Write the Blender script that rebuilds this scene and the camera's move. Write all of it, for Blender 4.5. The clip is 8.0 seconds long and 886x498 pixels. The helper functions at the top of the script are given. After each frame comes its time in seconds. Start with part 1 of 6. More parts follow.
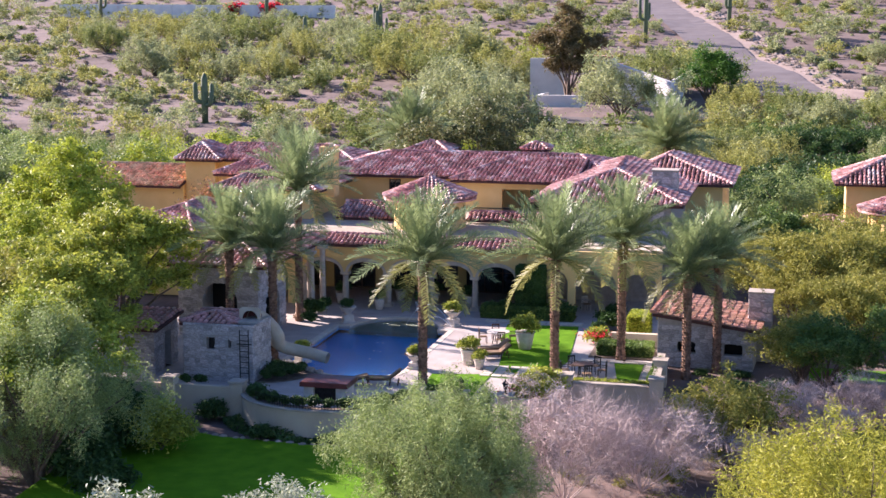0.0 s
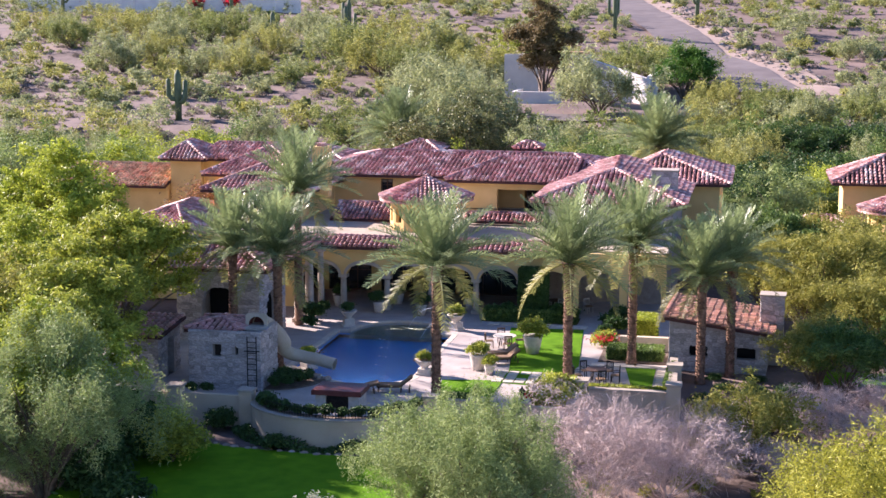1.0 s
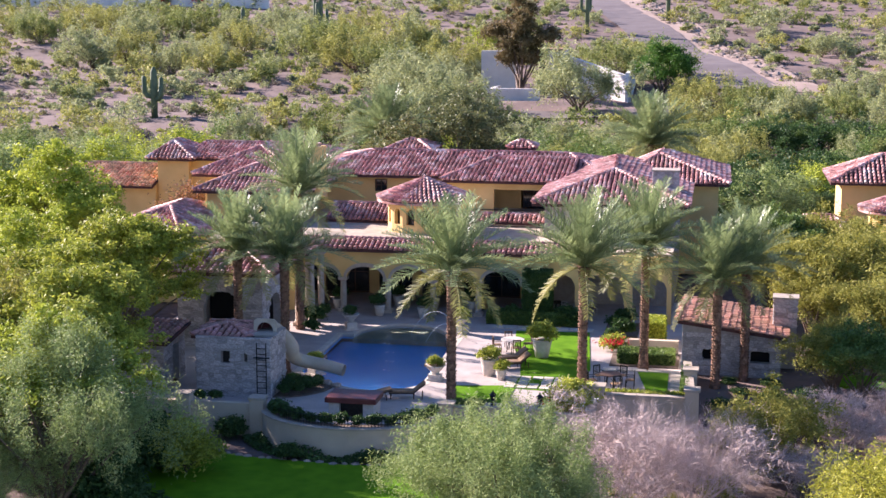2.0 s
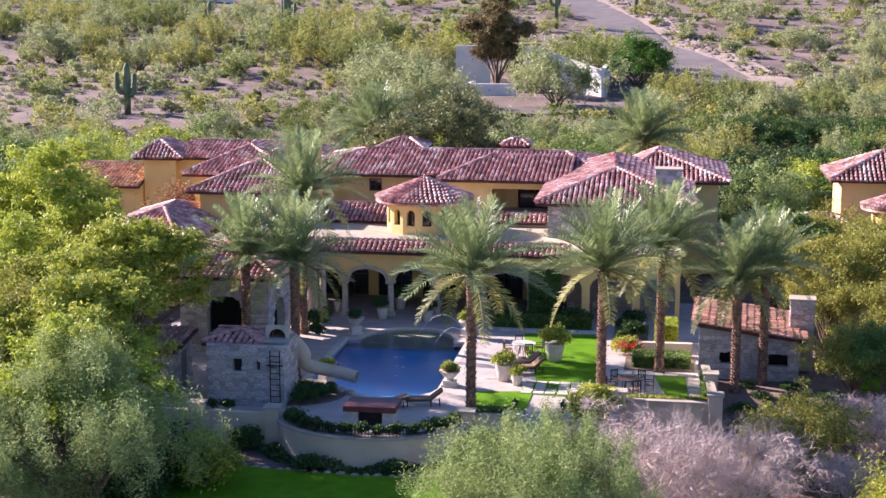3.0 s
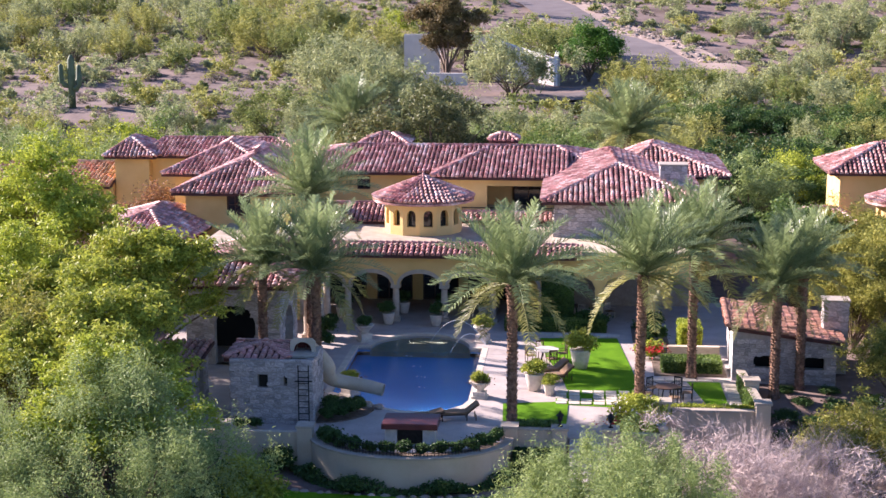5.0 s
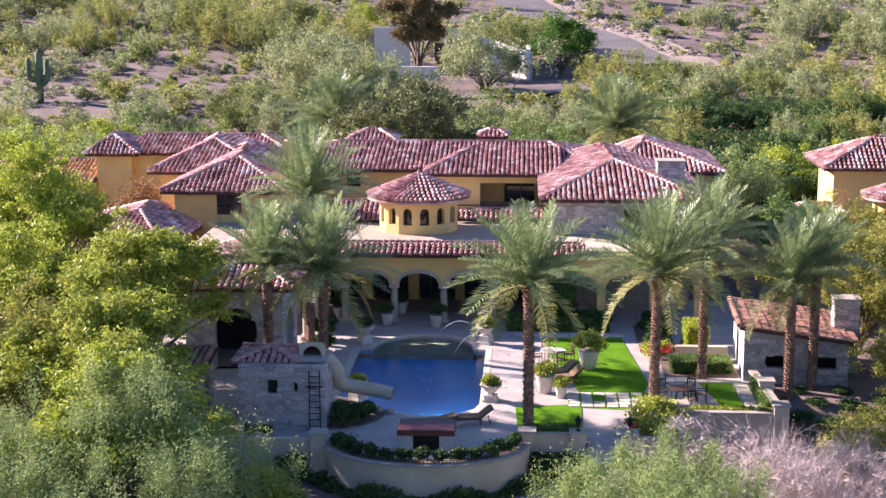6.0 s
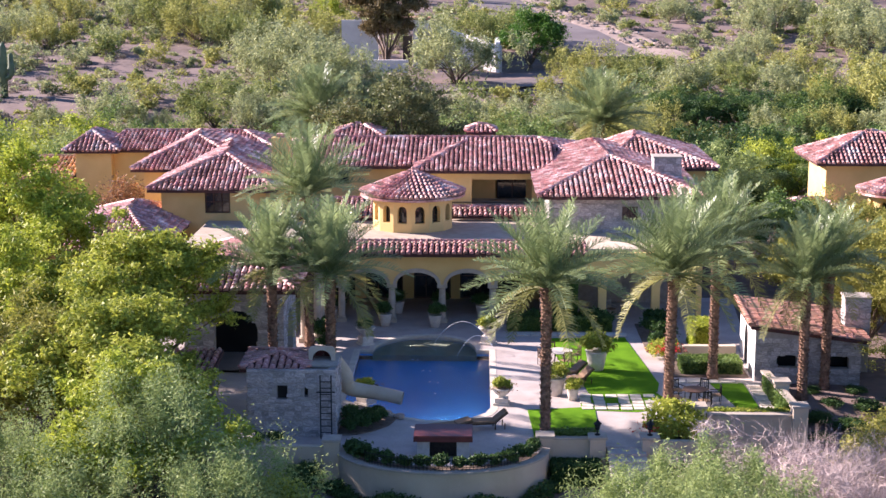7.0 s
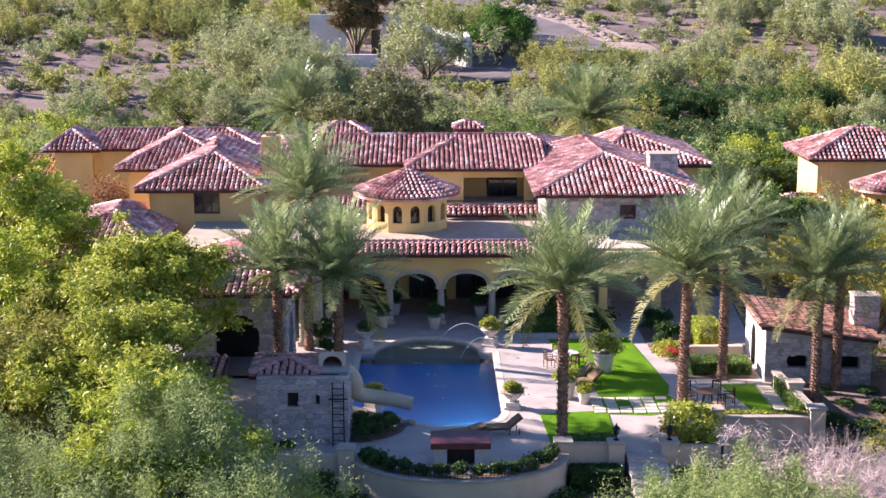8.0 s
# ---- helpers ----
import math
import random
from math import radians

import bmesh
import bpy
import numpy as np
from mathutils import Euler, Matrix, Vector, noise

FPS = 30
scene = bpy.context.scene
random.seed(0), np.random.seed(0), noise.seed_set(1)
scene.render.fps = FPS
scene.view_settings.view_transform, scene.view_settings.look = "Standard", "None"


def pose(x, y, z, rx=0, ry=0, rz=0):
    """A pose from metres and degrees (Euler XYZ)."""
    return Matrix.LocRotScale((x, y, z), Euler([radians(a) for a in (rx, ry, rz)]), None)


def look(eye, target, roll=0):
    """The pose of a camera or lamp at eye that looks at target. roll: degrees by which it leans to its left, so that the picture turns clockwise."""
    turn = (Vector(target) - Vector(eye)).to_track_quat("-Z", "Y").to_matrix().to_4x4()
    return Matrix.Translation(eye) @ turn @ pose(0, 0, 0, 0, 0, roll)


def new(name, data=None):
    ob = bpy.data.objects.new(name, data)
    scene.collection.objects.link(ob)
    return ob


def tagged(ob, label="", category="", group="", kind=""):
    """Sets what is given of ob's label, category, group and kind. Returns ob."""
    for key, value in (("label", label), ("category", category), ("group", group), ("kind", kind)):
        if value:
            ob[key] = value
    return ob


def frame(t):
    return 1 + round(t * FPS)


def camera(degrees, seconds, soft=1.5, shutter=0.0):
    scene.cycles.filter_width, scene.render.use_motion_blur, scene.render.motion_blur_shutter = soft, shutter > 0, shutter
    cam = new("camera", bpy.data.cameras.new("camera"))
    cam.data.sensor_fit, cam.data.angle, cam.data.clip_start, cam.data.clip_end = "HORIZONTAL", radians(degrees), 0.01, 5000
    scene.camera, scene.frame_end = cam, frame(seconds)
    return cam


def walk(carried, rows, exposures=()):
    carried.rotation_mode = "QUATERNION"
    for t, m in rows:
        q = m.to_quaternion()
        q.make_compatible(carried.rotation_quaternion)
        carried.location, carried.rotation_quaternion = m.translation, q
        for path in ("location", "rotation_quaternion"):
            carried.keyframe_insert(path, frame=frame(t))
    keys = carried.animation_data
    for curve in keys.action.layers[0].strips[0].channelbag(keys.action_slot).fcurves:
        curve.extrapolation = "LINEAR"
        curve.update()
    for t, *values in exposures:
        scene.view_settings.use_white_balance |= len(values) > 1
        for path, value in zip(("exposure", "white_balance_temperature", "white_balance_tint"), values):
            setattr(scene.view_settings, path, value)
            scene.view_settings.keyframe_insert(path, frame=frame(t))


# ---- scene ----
cam = camera(32.8, 8.0)
PATH = [
    (0, (23.874, -86.707, 20.054), (19.235, -67.504, 16.935), 0.01),
    (0.5, (22.222, -86.285, 20.208), (17.879, -67.019, 17.050), 0.05),
    (1, (20.559, -85.796, 20.345), (16.503, -66.474, 17.147), 0.09),
    (1.5, (19.073, -85.362, 20.438), (15.274, -65.993, 17.212), 0.13),
    (3, (14.018, -83.622, 20.839), (11.094, -64.124, 17.481), 0.14),
    (3.5, (12.310, -82.930, 20.921), (9.676, -63.398, 17.521), 0.08),
    (4, (10.670, -82.252, 21.080), (8.337, -62.693, 17.619), 0.01),
    (4.5, (9.098, -81.451, 21.188), (7.046, -61.868, 17.684), -0.05),
    (6, (4.587, -79.329, 21.468), (3.453, -59.700, 17.806), -0.06),
    (6.5, (3.090, -78.534, 21.523), (2.281, -58.899, 17.810), -0.04),
    (7, (1.547, -77.685, 21.564), (1.083, -58.048, 17.795), -0.02),
    (7.5, (0.220, -77.012, 21.645), (0.050, -57.379, 17.835), -0.08),
    (8, (-1.264, -76.212, 21.747), (-1.086, -56.590, 17.881), -0.07),
]
walk(cam, [(t, look(eye, aim, roll)) for t, eye, aim, roll in PATH], [(0.0, 1.68, 6150, 25), (8.0, 1.68, 6150, 25)])

# ---- world, sun, exposure ----
SUN_TRAVEL = Vector((1.0, -0.42, -0.50)).normalized()
world = bpy.data.worlds.new("world")
scene.world = world
world.use_nodes = True
wn = world.node_tree.nodes
sky = wn.new("ShaderNodeTexSky")
sky.sky_type = "NISHITA"
sky.sun_disc = False
sky.dust_density = 0.1
sky.ozone_density = 6.0
sky.sun_elevation = math.asin(-SUN_TRAVEL.z)
sky.sun_rotation = math.atan2(-SUN_TRAVEL.x, -SUN_TRAVEL.y)
wn["Background"].inputs["Strength"].default_value = 0.070
world.node_tree.links.new(sky.outputs["Color"], wn["Background"].inputs["Color"])
sun_data = bpy.data.lights.new("sun", "SUN")
sun_data.energy = 5.0
sun_data.angle = radians(0.6)
sun_data.color = (1.0, 0.885, 0.76)
sun = new("sun", sun_data)
sun.matrix_world = look((-80, 40, 60), Vector((-80, 40, 60)) + SUN_TRAVEL)

# ---- materials ----
def mat(name, a, b, scale=2.0, rough=0.8, bump=0.3, fine=30.0, island=0.0, per_object=0.0, metal=0.0,
        leaf=0.0, stretch=(1, 1, 1), c=None, spec=0.4):
    """Two colours mixed by noise at two sizes; island, per_object: how far single pieces differ in lightness."""
    m = bpy.data.materials.new(name)
    m.use_nodes = True
    nt = m.node_tree
    n, ln = nt.nodes, nt.links.new
    bs = n["Principled BSDF"]
    bs.inputs["Roughness"].default_value = rough
    bs.inputs["Metallic"].default_value = metal
    bs.inputs["Specular IOR Level"].default_value = spec
    tc = n.new("ShaderNodeTexCoord")
    mp = n.new("ShaderNodeMapping")
    mp.inputs["Scale"].default_value = stretch
    ln(tc.outputs["Object"], mp.inputs["Vector"])
    big, small = n.new("ShaderNodeTexNoise"), n.new("ShaderNodeTexNoise")
    for tex, sc, det in ((big, scale, 5), (small, fine, 3)):
        tex.inputs["Scale"].default_value = sc
        tex.inputs["Detail"].default_value = det
        ln(mp.outputs["Vector"], tex.inputs["Vector"])
    add = n.new("ShaderNodeMath")
    add.operation = "MULTIPLY_ADD"
    ln(small.outputs["Fac"], add.inputs[0])
    add.inputs[1].default_value = 0.5
    ln(big.outputs["Fac"], add.inputs[2])
    ramp = n.new("ShaderNodeValToRGB")
    ramp.color_ramp.elements[0].position, ramp.color_ramp.elements[1].position = 0.52, 0.98
    ramp.color_ramp.elements[0].color, ramp.color_ramp.elements[1].color = (*a, 1), (*b, 1)
    if c:
        e = ramp.color_ramp.elements.new(0.76)
        e.color = (*c, 1)
    ln(add.outputs[0], ramp.inputs["Fac"])
    col = ramp.outputs["Color"]
    for amount, kind, out in ((island, "ShaderNodeNewGeometry", "Random Per Island"), (per_object, "ShaderNodeObjectInfo", "Random")):
        if amount:
            src = n.new(kind)
            hsv = n.new("ShaderNodeHueSaturation")
            rng = n.new("ShaderNodeMapRange")
            rng.inputs["To Min"].default_value, rng.inputs["To Max"].default_value = 1 - amount, 1 + amount
            ln(src.outputs[out], rng.inputs["Value"])
            ln(rng.outputs["Result"], hsv.inputs["Value"])
            hue = n.new("ShaderNodeMapRange")
            hue.inputs["To Min"].default_value, hue.inputs["To Max"].default_value = 0.5 + 0.03 * amount, 0.5 - 0.03 * amount
            ln(src.outputs[out], hue.inputs["Value"])
            ln(hue.outputs["Result"], hsv.inputs["Hue"])
            ln(col, hsv.inputs["Color"])
            col = hsv.outputs["Color"]
    ln(col, bs.inputs["Base Color"])
    if bump:
        bp = n.new("ShaderNodeBump")
        bp.inputs["Strength"].default_value = bump
        bp.inputs["Distance"].default_value = 0.05
        ln(add.outputs[0], bp.inputs["Height"])
        ln(bp.outputs["Normal"], bs.inputs["Normal"])
    if leaf:
        tr, mix = n.new("ShaderNodeBsdfTranslucent"), n.new("ShaderNodeMixShader")
        ln(col, tr.inputs["Color"])
        mix.inputs["Fac"].default_value = leaf
        ln(bs.outputs["BSDF"], mix.inputs[1])
        ln(tr.outputs["BSDF"], mix.inputs[2])
        ln(mix.outputs["Shader"], n["Material Output"].inputs["Surface"])
    return m


STUCCO = mat("yellow_stucco", (0.66, 0.45, 0.17), (0.78, 0.56, 0.24), 0.6, 0.9, 0.25)
CREAM = mat("cream_stucco", (0.50, 0.40, 0.29), (0.62, 0.52, 0.40), 0.7, 0.9, 0.25)
TILE = mat("clay_roof_tile", (0.22, 0.09, 0.085), (0.80, 0.68, 0.63), 1.1, 0.5, 0.3, 9, island=0.32, c=(0.52, 0.26, 0.22))
TILE_ONE = mat("clay_roof_tile_single", (0.22, 0.09, 0.085), (0.80, 0.68, 0.63), 1.1, 0.5, 0.3, 9, per_object=0.32, c=(0.52, 0.26, 0.22))
# under-sheet far darker than the tiles: the channels' shade is in its colour
PAN = mat("clay_pan_shade", (0.05, 0.02, 0.02), (0.11, 0.045, 0.04), 2.0, 0.8, 0.3, 14)
ORANGE_TILE = mat("orange_roof_tile", (0.483, 0.182, 0.096), (0.620, 0.468, 0.288), 1.3, 0.62, 0.3, 14, island=0.4)
ORANGE_ONE = mat("orange_roof_tile_single", (0.34, 0.125, 0.075), (0.66, 0.42, 0.30), 1.3, 0.62, 0.3, 14, per_object=0.4)
STONE = mat("grey_rubble_stone", (0.27, 0.235, 0.225), (0.54, 0.49, 0.47), 3.0, 0.9, 0.5, 24, per_object=0.3)
MORTAR = mat("mortar", (0.29, 0.26, 0.235), (0.41, 0.37, 0.34), 4, 0.95, 0.3)
GRAVEL = mat("gravel_roof", (0.34, 0.275, 0.205), (0.48, 0.40, 0.31), 1.5, 0.95, 0.3, 20)
TRIM = mat("cast_stone", (0.36, 0.30, 0.24), (0.48, 0.41, 0.34), 3, 0.85, 0.3)
DECK = mat("travertine", (0.372, 0.312, 0.285), (0.502, 0.437, 0.404), 0.9, 0.75, 0.12, 9)
FLAG = mat("flagstone", (0.50, 0.43, 0.35), (0.66, 0.59, 0.50), 2.0, 0.8, 0.2, 12, per_object=0.12)
LAWN = mat("mown_grass", (0.078, 0.194, 0.005), (0.131, 0.284, 0.009), 1.2, 0.95, 0.8, 30, spec=0.08)
PLASTER = mat("blue_pool_plaster", (0.05, 0.34, 0.74), (0.07, 0.40, 0.80), 0.8, 0.7, 0.1)
LEDGE = mat("tan_pool_ledge", (0.27, 0.27, 0.19), (0.36, 0.35, 0.25), 1.5, 0.7, 0.1)
EARTH = mat("desert_earth", (0.097, 0.063, 0.054), (0.235, 0.160, 0.137), 0.14, 0.95, 0.4, 1.6, c=(0.178, 0.127, 0.11))
ROAD = mat("old_asphalt", (0.125, 0.10, 0.098), (0.18, 0.15, 0.145), 0.3, 0.9, 0.2, 8)
WHITE = mat("white_stucco", (0.66, 0.62, 0.58), (0.80, 0.76, 0.71), 0.5, 0.9, 0.2)
BARK = mat("grey_brown_bark", (0.10, 0.07, 0.05), (0.22, 0.16, 0.12), 3, 0.95, 0.6, 20)
PALM_BARK = mat("palm_boots", (0.085, 0.042, 0.028), (0.36, 0.215, 0.14), 4, 0.95, 0.6, 18, island=0.3)
TWIG = mat("pale_twigs", (0.423, 0.326, 0.295), (0.607, 0.484, 0.443), 2, 0.9, 0.2, island=0.25)
FROND = mat("palm_frond", (0.18, 0.24, 0.098), (0.38, 0.445, 0.205), 0.8, 0.34, 0.0, 6, per_object=0.25, leaf=0.38, spec=0.45)
FROND_OLD = mat("old_palm_frond", (0.24, 0.25, 0.07), (0.38, 0.36, 0.13), 0.8, 0.5, 0.0, 6, per_object=0.25, leaf=0.4)
L_LUSH = mat("lush_leaves", (0.230, 0.286, 0.039), (0.489, 0.501, 0.077), 0.75, 0.55, 0, 5, island=0.4, leaf=0.3, spec=0.2)
L_YEL = mat("yellow_green_leaves", (0.278, 0.355, 0.040), (0.487, 0.515, 0.068), 0.75, 0.55, 0, 5, island=0.35, leaf=0.3, spec=0.2)
L_SAGE = mat("sage_leaves", (0.215, 0.290, 0.089), (0.356, 0.420, 0.155), 0.75, 0.6, 0, 5, island=0.3, leaf=0.3, spec=0.2)
L_DARK = mat("dark_leaves", (0.035, 0.08, 0.022), (0.09, 0.16, 0.045), 0.35, 0.5, 0, 5, island=0.4, leaf=0.25, spec=0.2)
L_OAK = mat("grey_oak_leaves", (0.106, 0.129, 0.050), (0.239, 0.251, 0.102), 0.75, 0.5, 0, 5, island=0.4, leaf=0.3, spec=0.2)
L_GREEN = mat("deep_green_leaves", (0.055, 0.135, 0.02), (0.12, 0.245, 0.04), 0.75, 0.5, 0, 5, island=0.4, leaf=0.3, spec=0.2)
L_MID = mat("mid_green_leaves", (0.093, 0.165, 0.038), (0.195, 0.273, 0.067), 0.75, 0.55, 0, 5, island=0.4, leaf=0.3, spec=0.2)
L_SILVER = mat("silver_leaves", (0.28, 0.32, 0.21), (0.46, 0.49, 0.36), 0.75, 0.6, 0, 5, island=0.35, leaf=0.3, spec=0.2)
L_OLIVE = mat("olive_leaves", (0.228, 0.240, 0.050), (0.396, 0.372, 0.077), 0.75, 0.6, 0, 5, island=0.4, leaf=0.3, spec=0.2)
L_PALO = mat("palo_verde_leaves", (0.291, 0.305, 0.034), (0.470, 0.459, 0.066), 0.75, 0.55, 0, 5, island=0.35, leaf=0.3, spec=0.2)
L_PINE = mat("brown_green_needles", (0.13, 0.105, 0.045), (0.25, 0.19, 0.085), 0.5, 0.6, 0, 5, island=0.4, leaf=0.3, spec=0.2)
VERGE = mat("sandy_verge", (0.30, 0.215, 0.17), (0.42, 0.315, 0.26), 0.25, 0.95, 0.4, 2.5)
ROCK = mat("tan_rock", (0.28, 0.21, 0.165), (0.44, 0.35, 0.28), 2.0, 0.9, 0.4, 10, island=0.3)
L_RUST = mat("rusty_leaves", (0.20, 0.10, 0.05), (0.34, 0.20, 0.10), 0.5, 0.6, 0, 5, island=0.4, leaf=0.4, spec=0.2)
L_RED = mat("red_blossom", (0.45, 0.02, 0.03), (0.62, 0.05, 0.06), 0.5, 0.6, 0, 5, island=0.3, leaf=0.4, spec=0.2)
H_SAGE = mat("hill_sage", (0.254, 0.291, 0.131), (0.474, 0.492, 0.240), 0.75, 0.65, 0, 3, island=0.35, leaf=0.3, spec=0.2)
H_OLIVE = mat("hill_olive", (0.284, 0.293, 0.074), (0.480, 0.467, 0.139), 0.75, 0.65, 0, 3, island=0.35, leaf=0.3, spec=0.2)
H_GREEN = mat("hill_green", (0.167, 0.224, 0.065), (0.358, 0.370, 0.114), 0.75, 0.65, 0, 3, island=0.35, leaf=0.3, spec=0.2)
H_GREY = mat("hill_grey_brush", (0.17, 0.145, 0.115), (0.29, 0.25, 0.20), 0.25, 0.7, 0, 3, island=0.35, leaf=0.3, spec=0.2)
CACTUS = mat("saguaro_skin", (0.07, 0.10, 0.05), (0.14, 0.17, 0.09), 1, 0.7, 0.3)
# near-black colour that holds the shade of rooms behind openings
INNER_SHADE = mat("painted_interior_shade", (0.012, 0.010, 0.009), (0.03, 0.024, 0.02), 1, 0.6, 0.1)
WOOD = mat("dark_wood", (0.045, 0.022, 0.013), (0.10, 0.05, 0.03), 4, 0.6, 0.3, 30, stretch=(1, 1, 6))
IRON = mat("black_iron", (0.012, 0.012, 0.013), (0.03, 0.03, 0.03), 8, 0.45, 0.2, metal=0.6)
MAROON = mat("maroon_cover", (0.09, 0.022, 0.022), (0.14, 0.035, 0.032), 2, 0.5, 0.15)
POT = mat("pale_cast_pot", (0.50, 0.44, 0.38), (0.66, 0.60, 0.53), 5, 0.85, 0.3)
CUSHION = mat("tan_cushion", (0.223, 0.132, 0.072), (0.285, 0.180, 0.108), 5, 0.9, 0.2)
SLIDE = mat("buff_slide_shell", (0.42, 0.35, 0.26), (0.55, 0.47, 0.37), 1.5, 0.6, 0.25)
GLASS_DARK = mat("window_glass", (0.015, 0.017, 0.02), (0.03, 0.033, 0.036), 1, 0.06, 0.0, spec=0.8)

WATER = bpy.data.materials.new("pool_water")
WATER.use_nodes = True
wt = WATER.node_tree
wb = wt.nodes["Principled BSDF"]
wb.inputs["Base Color"].default_value = (0.72, 0.90, 1.0, 1)
wb.inputs["Roughness"].default_value = 0.16
wb.inputs["IOR"].default_value = 1.33
wb.inputs["Specular IOR Level"].default_value = 0.3
wb.inputs["Transmission Weight"].default_value = 1.0
wnz, wbp = wt.nodes.new("ShaderNodeTexNoise"), wt.nodes.new("ShaderNodeBump")
wnz.inputs["Scale"].default_value = 3.2
wbp.inputs["Strength"].default_value = 0.8
wbp.inputs["Distance"].default_value = 0.04
wt.links.new(wnz.outputs["Fac"], wbp.inputs["Height"])
wt.links.new(wbp.outputs["Normal"], wb.inputs["Normal"])


# ---- geometry helpers ----
class Geo:
    """Gathers vertices and faces of one mesh."""

    def __init__(self):
        self.v, self.f = [], []

    def add(self, v, f):
        k = len(self.v)
        self.v += [tuple(p) for p in v]
        self.f += [tuple(i + k for i in q) for q in f]
        return self

    def box(self, x0, x1, y0, y1, z0, z1, m=None):
        v = [Vector((x, y, z)) for z in (z0, z1) for x, y in ((x0, y0), (x1, y0), (x1, y1), (x0, y1))]
        if m is not None:
            v = [m @ p for p in v]
        return self.add(v, [(3, 2, 1, 0), (4, 5, 6, 7), (0, 1, 5, 4), (1, 2, 6, 5), (2, 3, 7, 6), (3, 0, 4, 7)])

    def tube(self, pts, radii, n=8, caps=True):
        pts = [Vector(p) for p in pts]
        k = len(self.v)
        side = None
        for i, p in enumerate(pts):
            d = (pts[min(i + 1, len(pts) - 1)] - pts[max(i - 1, 0)]).normalized()
            if side is None:
                side = d.cross((0.31, 0.95, 0.05)).normalized() if abs(d.z) > 0.5 else d.cross((0, 0, 1)).normalized()
            side = (side - d * side.dot(d)).normalized()
            up = d.cross(side)
            r = radii[i] if isinstance(radii, (list, tuple)) else radii
            for j in range(n):
                a = 2 * math.pi * j / n
                self.v.append(tuple(p + side * (r * math.cos(a)) + up * (r * math.sin(a))))
        for i in range(len(pts) - 1):
            for j in range(n):
                a, b = k + i * n + j, k + i * n + (j + 1) % n
                self.f.append((a, b, b + n, a + n))
        if caps:
            self.f.append(tuple(k + j for j in reversed(range(n))))
            self.f.append(tuple(k + (len(pts) - 1) * n + j for j in range(n)))
        return self

    def lathe(self, profile, n=16, at=(0, 0, 0), cap=True):
        """profile: (radius, height) from below upwards."""
        k = len(self.v)
        for r, z in profile:
            for j in range(n):
                a = 2 * math.pi * j / n
                self.v.append((at[0] + r * math.cos(a), at[1] + r * math.sin(a), at[2] + z))
        for i in range(len(profile) - 1):
            for j in range(n):
                a, b = k + i * n + j, k + i * n + (j + 1) % n
                self.f.append((a, b, b + n, a + n))
        if cap:
            self.f.append(tuple(k + j for j in reversed(range(n))))
            self.f.append(tuple(k + (len(profile) - 1) * n + j for j in range(n)))
        return self

    def slab(self, outline, z0, z1):
        """A plate with a flat outline given counter-clockwise."""
        n = len(outline)
        v = [(x, y, z0) for x, y in outline] + [(x, y, z1) for x, y in outline]
        f = [tuple(reversed(range(n))), tuple(range(n, 2 * n))]
        f += [(i, (i + 1) % n, n + (i + 1) % n, n + i) for i in range(n)]
        return self.add(v, f)

    def mesh(self, name, material, smooth=False):
        me = bpy.data.meshes.new(name)
        if name.startswith(("wall", "turret", "gable")):
            seen, back, vs = {}, [], []
            for p in self.v:
                key = tuple(round(q, 3) for q in p)
                if key not in seen:
                    seen[key] = len(vs)
                    vs.append(p)
                back.append(seen[key])
            fs = [tuple(back[i] for i in f) for f in self.f]
            self.v, self.f = vs, [f for f in fs if len(set(f)) == len(f)]
        me.from_pydata(self.v, [], self.f)
        me.materials.append(material)
        if smooth:
            me.polygons.foreach_set("use_smooth", [True] * len(me.polygons))
        me.update()
        return me


def part(name, geo, material, parent, label="", smooth=False, kind=""):
    me = geo.mesh(name, material, smooth) if isinstance(geo, Geo) else geo
    ob = new(name, me)
    ob.parent = parent
    return tagged(ob, label, kind=kind)


def thing(name, label, category, at=(0, 0, 0), turn=0.0, group="", kind=""):
    ob = new(name)
    ob.empty_display_size = 0.2
    ob.matrix_basis = pose(*at, 0, 0, turn)
    return tagged(ob, label, category, group, kind)


def solid(name, geo, material, label, category, kind="", group="", smooth=False):
    return tagged(new(name, geo.mesh(name, material, smooth)), label, category, group, kind)


def arc(cx, cy, rx, ry, a0, a1, n):
    return [(cx + rx * math.cos(radians(a0 + (a1 - a0) * i / n)), cy + ry * math.sin(radians(a0 + (a1 - a0) * i / n))) for i in range(n + 1)]


